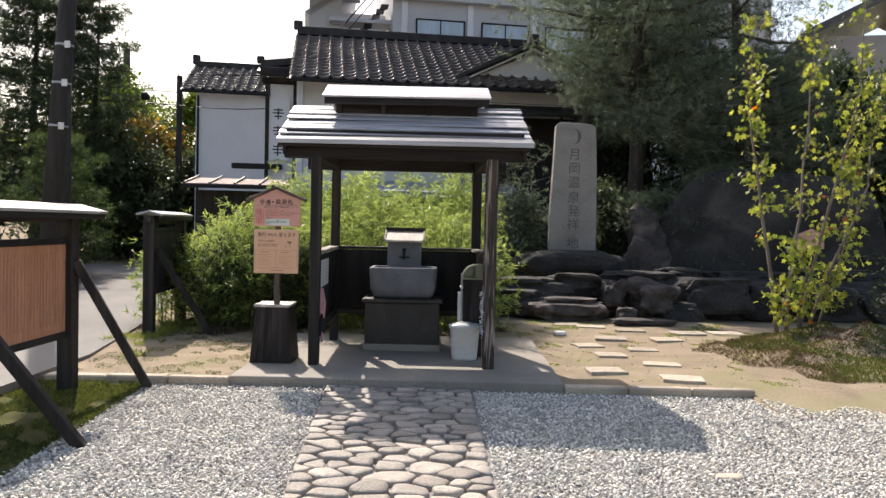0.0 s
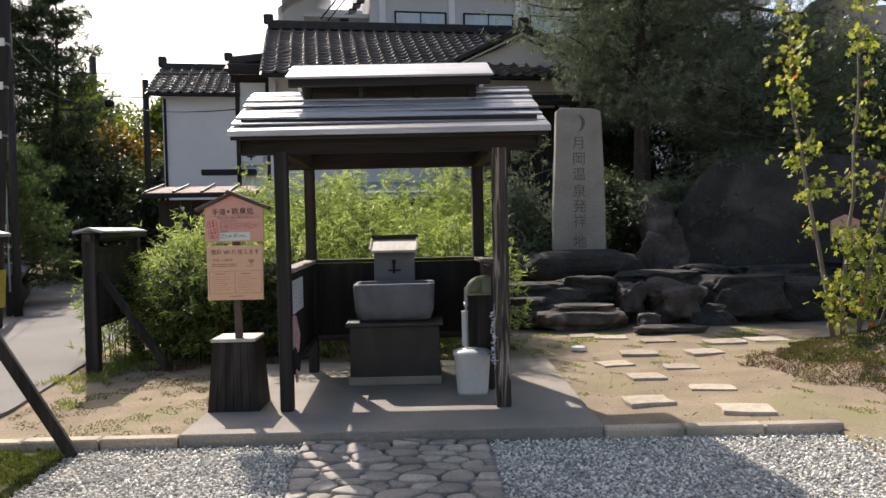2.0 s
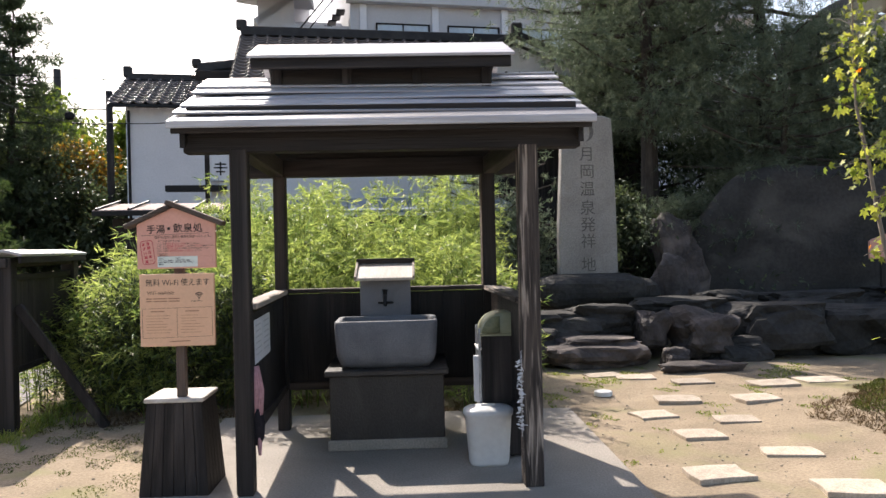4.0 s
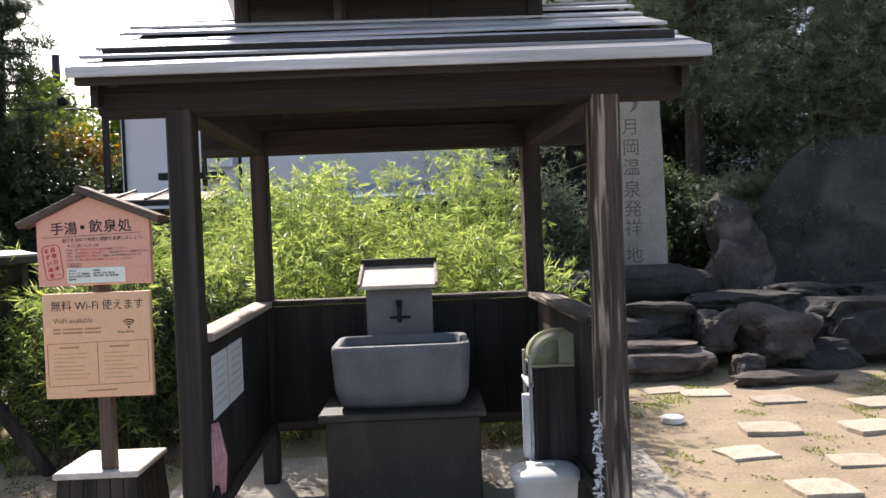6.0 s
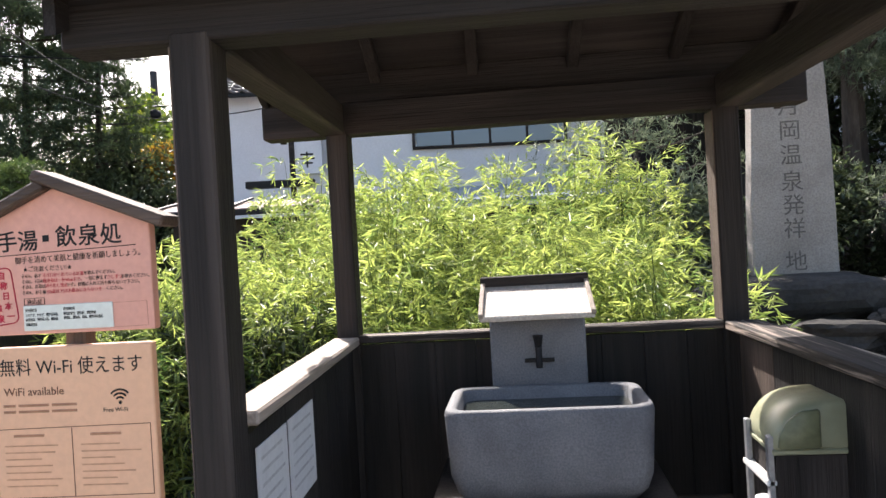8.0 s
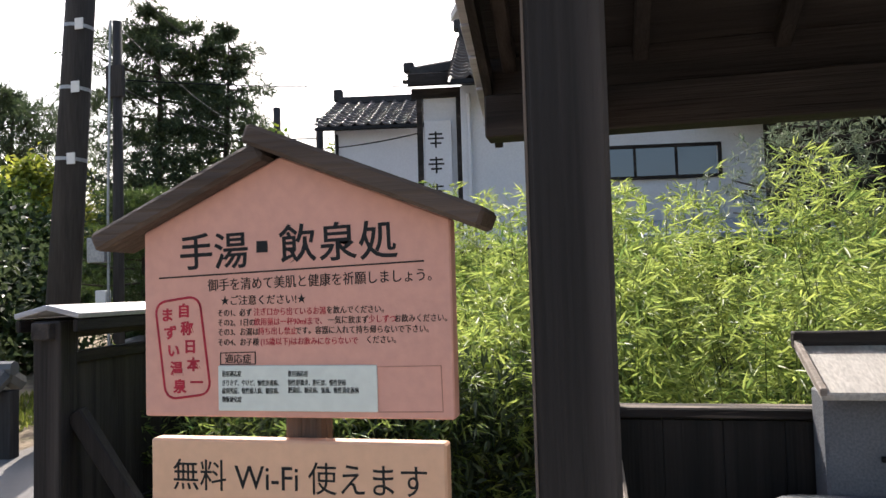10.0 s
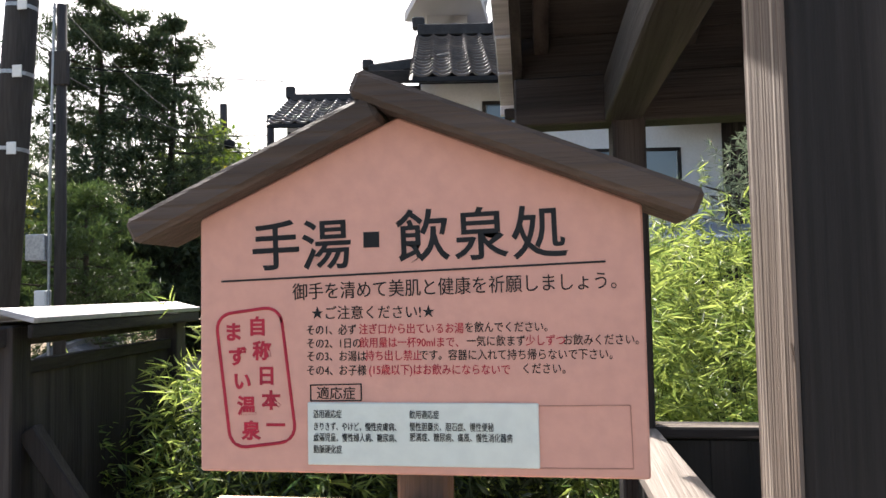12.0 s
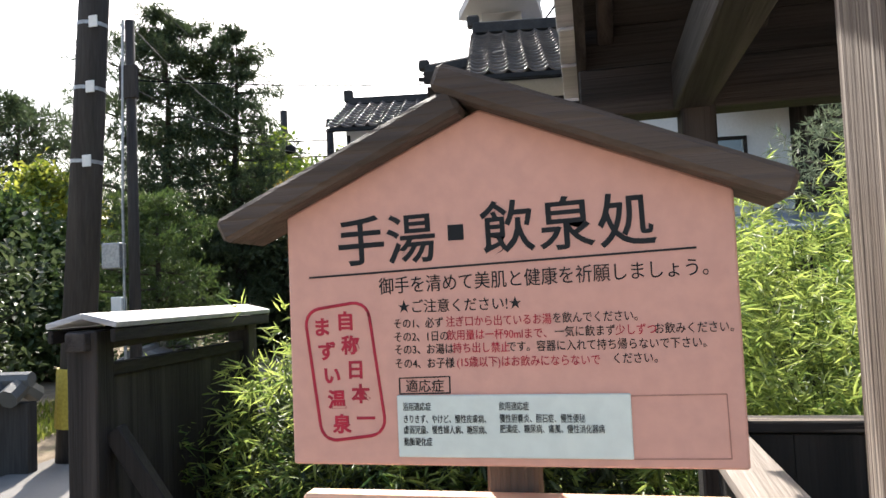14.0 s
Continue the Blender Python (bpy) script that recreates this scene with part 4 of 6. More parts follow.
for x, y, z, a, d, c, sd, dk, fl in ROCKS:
    solid("boulder", rock_bm((x, y, z), (a, d, c), sd, 0.32, 4, fl), SHADEDROCK if dk else ROCK, "garden boulder with tree shade put into its dark colour" if dk else "brown weathered garden boulder with a sunlit crest", "boulder", "boulders of the rockery", smooth=False)
mon = thing("stone_monument", (2.56, 14.5, 0.62), "tall grey stone monument with carved vertical characters on a rock base", "monument")
part("base_rock", rock_bm((2.55, 14.45, 0.80), (0.92, 0.55, 0.30), 21, 0.16, 4, 0.75), SHADEDROCK, mon, "dark natural base rock")
ol = [(2.16, 1.02), (2.97, 1.02), (2.965, 1.6), (2.95, 2.4), (2.93, 2.9), (2.915, 3.16), (2.80, 3.20), (2.55, 3.215), (2.30, 3.225), (2.235, 3.17), (2.215, 2.6), (2.17, 1.7)]
part("stele", prism(ol, 14.38, 14.60, None, 0.018), STELE, mon)
CARVED = node_mat("carved_grey", (0.11, 0.10, 0.092), (0.16, 0.147, 0.135), (8, 8, 8), 0.9, 0.2, (60, 60, 60))
for ch, z in zip("月岡温泉発祥地", (2.60, 2.36, 2.12, 1.86, 1.63, 1.40, 1.08)):
    text_mesh(ch, 0.215, (2.565, 14.378, z), CARVED, mon, name="carved_character", align="CENTER", thick=0.004)
pts = [(0.115 * math.cos(a), 0.13 * math.sin(a)) for a in np.linspace(-1.45, 1.45, 14)] + [(0.062 * math.cos(a), 0.122 * math.sin(a)) for a in np.linspace(1.4, -1.4, 14)]
mb = prism([(2.55 + x, 2.98 + z) for x, z in pts], 14.372, 14.382)
part("carved_crescent", mb, CARVED, mon)
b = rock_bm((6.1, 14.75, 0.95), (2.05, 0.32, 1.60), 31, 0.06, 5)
solid("memorial_stone", b, SHADEDROCK, "huge domed memorial stone behind the rockery, tree shade put into its dark colour", "memorial stone", smooth=True)
b = rock_bm((3.86, 14.6, 0.95), (0.38, 0.28, 0.66), 33, 0.55, 4)
solid("standing_stone", b, ROCK, "rugged upright rock beside the monument", "rock")

# ---- bamboo ----
def bamboo(x, y, h, seed, n_culm=9, spread=0.22):
    rng = np.random.default_rng(seed)
    t = thing("bamboo_clump", (x, y, 0.05), "dense bright green dwarf bamboo with narrow leaves", "bamboo", "bamboo thicket behind the pavilion")
    bases, ways = [], []
    for k in range(n_culm):
        an, r = rng.uniform(0, math.tau), spread * math.sqrt(rng.uniform(0, 1))
        p0 = np.array([x + r * math.cos(an), y + r * math.sin(an), 0.03])
        hh = h * rng.uniform(0.72, 1.06)
        lean = np.array([math.cos(an), math.sin(an), 0]) * rng.uniform(0.02, 0.22) * hh * 0.6 + rng.normal(size=3) * 0.04
        pts = [p0 + np.array([0, 0, hh * s]) + lean * s * s for s in (0, 0.35, 0.7, 1.0)]
        part("culm", tube([tuple(p) for p in pts], [0.006, 0.005, 0.0035, 0.0015], 4, None, False), CULM, t)
        fans = int(80 * hh / 1.8)
        s = rng.uniform(0.015, 1.0, fans) ** 0.72
        c = p0 + np.outer(s, [0, 0, hh]) + np.outer(s * s, lean)
        a2 = rng.uniform(0, math.tau, fans)
        out = np.stack([np.cos(a2), np.sin(a2), rng.uniform(-0.15, 0.7, fans)], 1)
        tip = c + out * rng.uniform(0.05, 0.30, (fans, 1)) * (1.15 - 0.35 * s)[:, None]
        for q in range(7):
            bases.append(tip + rng.normal(size=(fans, 3)) * 0.012)
            ways.append(out * 0.9 + rng.normal(size=(fans, 3)) * 0.55 + np.array([0, 0, -0.22]))
    bases, ways = np.concatenate(bases), np.concatenate(ways)
    n = len(bases)
    v, f = leaf_arrays(bases, ways, rng.uniform(0.048, 0.12, n), rng.uniform(0.009, 0.0158, n))
    np_mesh("foliage", v, f, BAMBOOLEAF, t)
    return t


rb = random.Random(5)
k = 0
for row, y0 in enumerate((11.0, 11.75, 12.5, 13.2)):
    x = -3.2 + 0.15 * row
    while x < 1.12:
        edge = min(1.0, max(0.0, (x + 3.1) / 1.5))
        hh = (1.05 + 0.22 * row) + (0.62 + 0.05 * row) * edge
        if x > 0.95:
            hh *= 0.86
        hh = min(hh, 1.22 + 0.5 * max(0.0, x + 3.1) + 0.03 * row)
        bamboo(x + rb.uniform(-0.12, 0.12), y0 + rb.uniform(-0.2, 0.2), min(2.1, hh) * rb.uniform(0.82, 1.06), 100 + k)
        k += 1
        x += 0.60
for x, y, h in ((-2.05, 10.6, 1.1), (-2.55, 10.8, 0.95), (-1.6, 10.85, 1.2), (-1.95, 13.2, 2.3), (0.62, 10.55, 1.35)):
    bamboo(x, y, h, 300 + k, 7, 0.16)
    k += 1

# ---- trees ----
def tree(name, x, y, h, r, leafmat, seed, label, category, kind_="broad", tufts=900, blades=9, size=(0.12, 0.2), width=0.03, z0=None, crown_from=0.25, trunk=0.13, group="", squash=1.0, lean=(0, 0)):
    """A tapered trunk with limbs, and leaves gathered in clumps round the limbs' ends."""
    rng = np.random.default_rng(seed)
    g = float(ground_height(x, y)) - 0.03 if z0 is None else z0
    t = thing(name, (x, y, g), label, category, group)
    b = bmesh.new()
    top = np.array([x + lean[0], y + lean[1], g + h])
    base = np.array([x, y, g])
    stem = [base + (top - base) * s + np.array([rng.normal() * 0.06 * h * 0.15 * (0 < s < 1), rng.normal() * 0.06 * h * 0.15 * (0 < s < 1), 0]) for s in (0, 0.25, 0.5, 0.75, 0.97)]
    tube([tuple(p) for p in stem], [trunk, trunk * 0.8, trunk * 0.55, trunk * 0.33, trunk * 0.1], 8, b)
    part("trunk", b, BARK, t)
    ends, sizes = [], []
    n_limb = {"fir": 54, "pine": 42}.get(kind_, 30)
    for k in range(n_limb):
        s = crown_from + (1 - crown_from) * ((k + rng.uniform(0, 1)) / n_limb)
        p = base + (top - base) * s
        an = k * 2.4 + rng.uniform(-0.5, 0.5)
        q = (s - crown_from) / (1 - crown_from)
        if kind_ == "fir":
            reach = r * (1.02 - q) ** 0.45 * rng.uniform(0.65, 1.12)
            rise = rng.uniform(-0.12, 0.22) * reach
        elif kind_ == "pine":
            reach = r * (0.55 + 0.6 * math.sin(math.pi * min(1, q * 0.9 + 0.12))) * rng.uniform(0.5, 1.1)
            rise = rng.uniform(-0.1, 0.25) * reach
        else:
            reach = r * math.sin(math.pi * min(0.97, q * 0.8 + 0.18)) * rng.uniform(0.55, 1.1)
            rise = rng.uniform(0.0, 0.5) * reach
        e = p + np.array([math.cos(an) * reach, math.sin(an) * reach * squash, rise])
        midp = (p + e) / 2 + np.array([0, 0, -0.05 * reach])
        part("limb", tube([tuple(p), tuple(midp), tuple(e)], [trunk * 0.3 * (1.1 - q), trunk * 0.18, 0.008], 5, None, False), BARK, t)
        for w in (0.45, 0.72, 1.0):
            ends.append(p + (e - p) * w + np.array([0, 0, -0.03 * reach]))
            sizes.append(max(0.14, reach * 0.26))
    ends, sizes = np.array(ends), np.array(sizes)
    pick = rng.integers(0, len(ends), tufts)
    spread = sizes[pick][:, None] * np.array([1, 1, {"fir": 0.36, "pine": 0.55}.get(kind_, 0.8)])
    c = ends[pick] + rng.normal(size=(tufts, 3)) * spread * 0.8
    out = unit(c - ends[pick] + np.array([0, 0, 0.10]))
    c = np.repeat(c, blades, 0)
    way = np.repeat(out, blades, 0) * 0.5 + rng.normal(size=(len(c), 3)) * 0.75
    if kind_ == "broad":
        c = c + rng.normal(size=c.shape) * size[1] * 0.8
    n = len(c)
    v, f = leaf_arrays(c, way, rng.uniform(size[0], size[1], n), width * rng.uniform(0.7, 1.3, n))
    np_mesh("crown", v, f, leafmat, t)
    return t


PL, PC = "dark green pine standing in shade behind the rockery", "pine tree"
tree("pine_tree", 4.2, 17.0, 9.0, 2.1, PINELEAF, 1, PL, PC, "pine", 7800, 12, (0.07, 0.16), 0.012, crown_from=0.36, trunk=0.2, group="dark pines")
tree("pine_tree", 6.1, 16.8, 9.0, 1.75, PINELEAF, 2, PL, PC, "pine", 4200, 12, (0.08, 0.16), 0.011, crown_from=0.18, trunk=0.2, group="dark pines")
tree("pine_tree", 10.4, 16.2, 4.0, 2.6, PINELEAF, 3, PL, PC, "pine", 2400, 12, (0.10, 0.2), 0.014, crown_from=0.12, trunk=0.2, group="dark pines")
tree("evergreen_tree", 5.3, 20.5, 9.5, 1.7, DARKLEAF, 4, "dark evergreen tree behind the pines", "tree", "broad", 3000, 9, (0.10, 0.2), 0.07, crown_from=0.10, trunk=0.2)
tree("evergreen_tree", 9.0, 18.4, 4.8, 2.8, DARKLEAF, 5, "dark evergreen tree behind the pines", "tree", "broad", 3200, 9, (0.10, 0.2), 0.07, crown_from=0.10, trunk=0.2)
tree("evergreen_tree", 12.4, 17.0, 3.8, 3.0, DARKLEAF, 6, "dark evergreen tree behind the pines", "tree", "broad", 2600, 9, (0.10, 0.2), 0.07, crown_from=0.10, trunk=0.2)
tree("pine_tree", 3.55, 18.4, 9.0, 1.3, PINELEAF, 42, PL, PC, "pine", 800, 8, (0.08, 0.16), 0.012, crown_from=0.5, trunk=0.16, group="dark pines")
tree("pine_tree", 6.0, 15.7, 4.6, 1.7, PINELEAF, 41, "low dark pine leaning over the memorial stone", PC, "pine", 2600, 12, (0.07, 0.15), 0.010, crown_from=0.45, trunk=0.12, group="dark pines")
tree("pine_tree", 4.25, 15.2, 2.0, 0.85, PINELEAF, 44, "low pine branches over the upright rock", PC, "pine", 900, 12, (0.06, 0.12), 0.009, crown_from=0.7, trunk=0.05, group="dark pines")
tree("shrub", 3.3, 15.6, 2.1, 0.9, DARKLEAF, 7, "dark shrub behind the monument", "shrub", "broad", 900, 9, (0.06, 0.12), 0.04, crown_from=0.05, trunk=0.06, group="dark shrubs")
tree("shrub", 1.7, 15.4, 1.9, 0.8, PINELEAF, 8, "pale-tipped dark shrub behind the bamboo", "shrub", "broad", 900, 9, (0.06, 0.12), 0.03, crown_from=0.05, trunk=0.06, group="dark shrubs")
tree("pine_tree", 1.35, 16.2, 3.3, 1.15, PINELEAF, 9, "small grey-green pine beside the house", "pine tree", "pine", 700, 10, (0.07, 0.14), 0.012, crown_from=0.3, trunk=0.08)
tree("shrub", 4.6, 15.5, 1.7, 0.9, DARKLEAF, 10, "dark shrub behind the monument", "shrub", "broad", 900, 9, (0.06, 0.12), 0.04, crown_from=0.05, trunk=0.06, group="dark shrubs")
# shrubs added so that the lower left bamboo looks shaded
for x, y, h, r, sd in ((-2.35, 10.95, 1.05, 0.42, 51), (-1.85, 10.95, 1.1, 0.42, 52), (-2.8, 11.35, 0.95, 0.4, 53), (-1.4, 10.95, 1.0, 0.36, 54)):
    tree("shrub", x, y, h, r, DARKLEAF, sd, "added dark-leaved shrub standing in for shaded lower bamboo", "shrub", "broad", 420, 9, (0.06, 0.11), 0.018, crown_from=0.04, trunk=0.02, group="dark shrubs by the lane")
LT = "lane-side trees"
tree("fir_tree", -12.5, 25.0, 8.9, 3.3, FIRLEAF, 11, "tall dark conifer beside the lane", "conifer", "fir", 4600, 12, (0.14, 0.28), 0.024, crown_from=0.18, trunk=0.2, group=LT)
tree("fir_tree", -10.75, 25.4, 8.5, 2.1, FIRLEAF, 61, "tall dark conifer beside the lane", "conifer", "fir", 1900, 12, (0.14, 0.28), 0.024, crown_from=0.12, trunk=0.17, group=LT)
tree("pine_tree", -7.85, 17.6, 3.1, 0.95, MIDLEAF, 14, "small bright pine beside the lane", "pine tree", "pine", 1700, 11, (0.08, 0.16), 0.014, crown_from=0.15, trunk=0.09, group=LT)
tree("pine_tree", -19.0, 27.0, 7.8, 2.4, FIRLEAF, 15, "dark pine at the lane's far side", "pine tree", "pine", 2600, 11, (0.16, 0.3), 0.03, crown_from=0.35, trunk=0.2, group=LT)
tree("broadleaf_tree", -12.6, 31.0, 6.6, 2.6, GREENLEAF, 16, "green broadleaf tree in sun", "tree", "broad", 1500, 8, (0.14, 0.26), 0.12, crown_from=0.2, trunk=0.16, group=LT)
tree("maple_tree", -13.8, 22.0, 4.5, 1.3, MAPLELEAF, 63, "yellowing maple across the lane", "tree", "broad", 900, 8, (0.10, 0.18), 0.09, crown_from=0.4, trunk=0.09, group=LT)
tree("maple_tree", -10.4, 28.0, 4.6, 1.5, ORANGELEAF, 17, "maple turning orange beside the lane", "tree", "broad", 1000, 8, (0.12, 0.2), 0.11, crown_from=0.45, trunk=0.12, group=LT)
tree("broadleaf_tree", -9.2, 30.5, 6.0, 2.2, GREENLEAF, 18, "green broadleaf tree in sun", "tree", "broad", 1300, 8, (0.14, 0.26), 0.12, crown_from=0.1, trunk=0.14, group=LT)
tree("evergreen_tree", -10.6, 26.0, 3.9, 2.2, DARKLEAF, 19, "dark evergreen at the lane's end", "tree", "broad", 1500, 9, (0.12, 0.22), 0.1, crown_from=0.05, trunk=0.14, group=LT)
tree("evergreen_tree", -7.6, 25.6, 3.2, 1.6, DARKLEAF, 20, "dark evergreen at the lane's end", "tree", "broad", 1200, 9, (0.12, 0.22), 0.1, crown_from=0.05, trunk=0.12, group=LT)
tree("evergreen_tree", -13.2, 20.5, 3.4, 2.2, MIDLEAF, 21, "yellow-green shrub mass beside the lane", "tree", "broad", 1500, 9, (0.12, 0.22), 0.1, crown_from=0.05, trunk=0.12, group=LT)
tree("evergreen_tree", -9.6, 15.0, 2.5, 1.4, DARKLEAF, 22, "dark shrub at the lane's far side", "tree", "broad", 1200, 9, (0.10, 0.18), 0.07, crown_from=0.05, trunk=0.1, group=LT)
tree("evergreen_tree", -13.5, 16.5, 4.6, 2.2, DARKLEAF, 23, "dark evergreen at the lane's far side", "tree", "broad", 1500, 9, (0.12, 0.22), 0.1, crown_from=0.05, trunk=0.14, group=LT)
tree("evergreen_tree", -6.2, 26.8, 3.4, 1.6, GREENLEAF, 24, "green shrubs beside the white house", "tree", "broad", 1000, 9, (0.12, 0.22), 0.09, crown_from=0.05, trunk=0.1, group=LT)

# far wooded hill
nv = 26000
hx = NR.uniform(-75, 40, nv)
hy = NR.uniform(48, 85, nv)
hz = ground_height(hx, hy) + NR.uniform(0, 1, nv) ** 0.7 * (3.0 + 2.0 * np.sin(hx * 0.35) + 1.5 * np.sin(hx * 0.9 + 2))
v, f = leaf_arrays(np.stack([hx, hy, hz], 1), NR.normal(size=(nv, 3)) + np.array([0, 0, 0.6]), NR.uniform(0.7, 1.5, nv), NR.uniform(0.35, 0.8, nv))
hill = np_mesh("backdrop", v, f, DARKLEAF, None)
tagged(hill, "far wooded hillside", "woods", kind="stuff")

# ---- maple sapling on its mound ----
def sapling(x, y, stems, seed):
    rng = np.random.default_rng(seed)
    g = float(ground_height(x, y)) - 0.03
    t = thing("maple_sapling", (x, y, g), "slender young maple with yellow-green leaves on a mossy mound", "sapling")
    leaves, reds = [], []
    for (bx0, by0, tx, ty, tz, r0, dens) in stems:
        p0, p1 = np.array([x + bx0, y + by0, g]), np.array([tx, ty, tz])
        ss = np.linspace(0, 1, 9)
        wob = np.cumsum(rng.normal(size=(9, 3)) * np.array([0.035, 0.035, 0]), 0) * np.sin(ss * math.pi)[:, None]
        pts = p0 + np.outer(ss, p1 - p0) + wob
        part("stem", tube([tuple(p) for p in pts], [r0 * (1 - 0.85 * s) for s in ss], 6), GREYBARK, t, "", True)
        tw = bmesh.new()
        for k in range(int(11 * dens)):
            s = rng.uniform(0.22, 1.0)
            i = min(7, int(s * 8))
            c = pts[i] + (pts[i + 1] - pts[i]) * (s * 8 - i)
            an = rng.uniform(0, math.tau)
            L = rng.uniform(0.12, 0.36) * (1.1 - 0.5 * s)
            e = c + np.array([math.cos(an) * L, math.sin(an) * L, rng.uniform(-0.05, 0.18)])
            tube([tuple(c), tuple((c + e) / 2 + np.array([0, 0, 0.02])), tuple(e)], [0.005, 0.004, 0.0015], 4, tw, False)
            for q in range(int(rng.integers(6, 13))):
                (reds if rng.uniform() < 0.009 else leaves).append(e + (c - e) * rng.uniform(0, 0.7) + rng.normal(size=3) * np.array([0.055, 0.055, 0.05]))
        tagged(part("twig_spray", tw, GREYBARK, t), kind="stuff")
    for nm, pts, mt in (("foliage", leaves, MAPLELEAF), ("red_leaves", reds, REDLEAF)):
        pts = np.array(pts)
        n = len(pts)
        hang_ = unit(rng.normal(size=(n, 3)) * 0.6 + np.array([0, -0.2, -0.8]))
        side = unit(np.cross(hang_, rng.normal(size=(n, 3))))
        sz = rng.uniform(0.036, 0.074, n)[:, None]
        arr = []
        for a, ln in ((0, 1.0), (0.85, 0.85), (-0.85, 0.85), (1.75, 0.5), (-1.75, 0.5)):
            w = hang_ * math.cos(a) + side * math.sin(a)
            arr.append((w, ln))
        nrm = np.cross(hang_, side)
        vv = [pts]
        for w, ln in arr:
            o = np.cross(nrm, w)
            vv += [pts + w * sz * ln * 0.45 + o * sz * 0.2 + nrm * sz * 0.06, pts + w * sz * ln - nrm * sz * 0.08, pts + w * sz * ln * 0.45 - o * sz * 0.2 + nrm * sz * 0.06]
        m = len(vv)
        V = np.stack(vv, 1).reshape(-1, 3)
        base_i = np.arange(n)[:, None] * m
        F = []
        for q in range(5):
            i0 = 1 + q * 3
            F += [base_i + np.array([[0, i0, i0 + 1]]), base_i + np.array([[0, i0 + 1, i0 + 2]])]
        np_mesh(nm, V, np.concatenate(F, 0), mt, t)
    return t


sapling(4.55, 10.3, ((-0.20, 0.0, 4.02, 10.4, 4.0, 0.026, 3.2), (-0.05, 0.1, 4.75, 10.5, 4.1, 0.024, 3.0), (0.05, 0.0, 5.3, 10.4, 4.2, 0.024, 3.2), (0.12, -0.05, 5.75, 10.2, 3.7, 0.02, 2.8), (0.0, -0.1, 4.5, 10.2, 1.3, 0.012, 1.8), (0.15, 0.0, 4.9, 10.1, 1.1, 0.012, 1.6), (-0.1, -0.05, 4.3, 10.15, 0.9, 0.010, 1.2), (0.3, 0.1, 5.2, 10.3, 2.4, 0.015, 2.0)), 77)
tree("shrub", 5.9, 9.9, 1.0, 0.5, DARKLEAF, 31, "low dark-leaved shrub on the mound", "shrub", "broad", 420, 7, (0.05, 0.09), 0.035, crown_from=0.15, trunk=0.025)

# ---- houses ----
def local(ox, oy, turn):
    return Matrix.Translation((ox, oy, 0)) @ Matrix.Rotation(radians(turn), 4, "Z")


def tpart(name, bm, M_, material, parent, label="", smooth=False):
    bmesh.ops.transform(bm, matrix=M_, verts=bm.verts)
    return part(name, bm, material, parent, label, smooth)


def tile_slope(parent, M_, x0, x1, ridge_y, ridge_z, eave_y, eave_z, pitch=0.28, rows=14):
    """Courses of wavy pantiles from the ridge down to the eave, each course one part."""
    n = max(2, int(round((x1 - x0) / pitch)))
    per = 6
    xs = np.linspace(x0, x1, n * per + 1)
    ph = (np.arange(n * per + 1) % per) / per
    wave = 0.045 * np.where(ph < 0.35, np.sin(ph / 0.35 * math.pi), -0.35 * np.sin((ph - 0.35) / 0.65 * math.pi))
    d = np.array([eave_y - ridge_y, eave_z - ridge_z])
    nrm = np.array([-d[1], d[0]]) / np.linalg.norm(d)
    if nrm[1] < 0:
        nrm = -nrm
    for r in range(rows):
        vs = []
        for s, lift in ((r / rows, 0.0), ((r + 1.15) / rows, 0.045), ((r + 1.15) / rows, 0.012)):
            yy = ridge_y + d[0] * s + nrm[0] * (wave + lift)
            zz = ridge_z + d[1] * s + nrm[1] * (wave + lift)
            vs.append(np.stack([xs, yy, zz], 1))
        V = np.concatenate(vs)
        V = np.array([tuple(M_ @ Vector(p)) for p in V])
        m = len(xs)
        i = np.arange(m - 1)
        F = np.concatenate([np.stack([i + k * m, i + 1 + k * m, i + 1 + (k + 1) * m, i + (k + 1) * m], 1) for k in (0, 1)])
        np_mesh("tile_course", V, F, TILE, parent, "", True)


def window(parent, M_, x0, x1, z0, z1, y, frame_mat, panes=2, deep=0.06, glass=None):
    w = tpart("window", bx(x0 - 0.05, x1 + 0.05, y - deep, y, z0 - 0.05, z0, 0.004), M_, frame_mat, parent)
    for a, c, e, g in ((x0 - 0.05, x1 + 0.05, z1, z1 + 0.05), (x0 - 0.05, x0, z0, z1), (x1, x1 + 0.05, z0, z1)):
        tpart("window_frame", bx(a, c, y - deep, y, e, g, 0.004), M_, frame_mat, w)
    step_ = (x1 - x0) / panes
    for k in range(panes):
        tpart("pane", bx(x0 + k * step_ + 0.02, x0 + (k + 1) * step_ - 0.02, y - deep * 0.5, y - deep * 0.3, z0, z1, 0.0), M_, glass or GLASS, w)
        if k:
            tpart("mullion", bx(x0 + k * step_ - 0.02, x0 + k * step_ + 0.02, y - deep * 0.8, y, z0, z1, 0.003), M_, frame_mat, w)
    return w


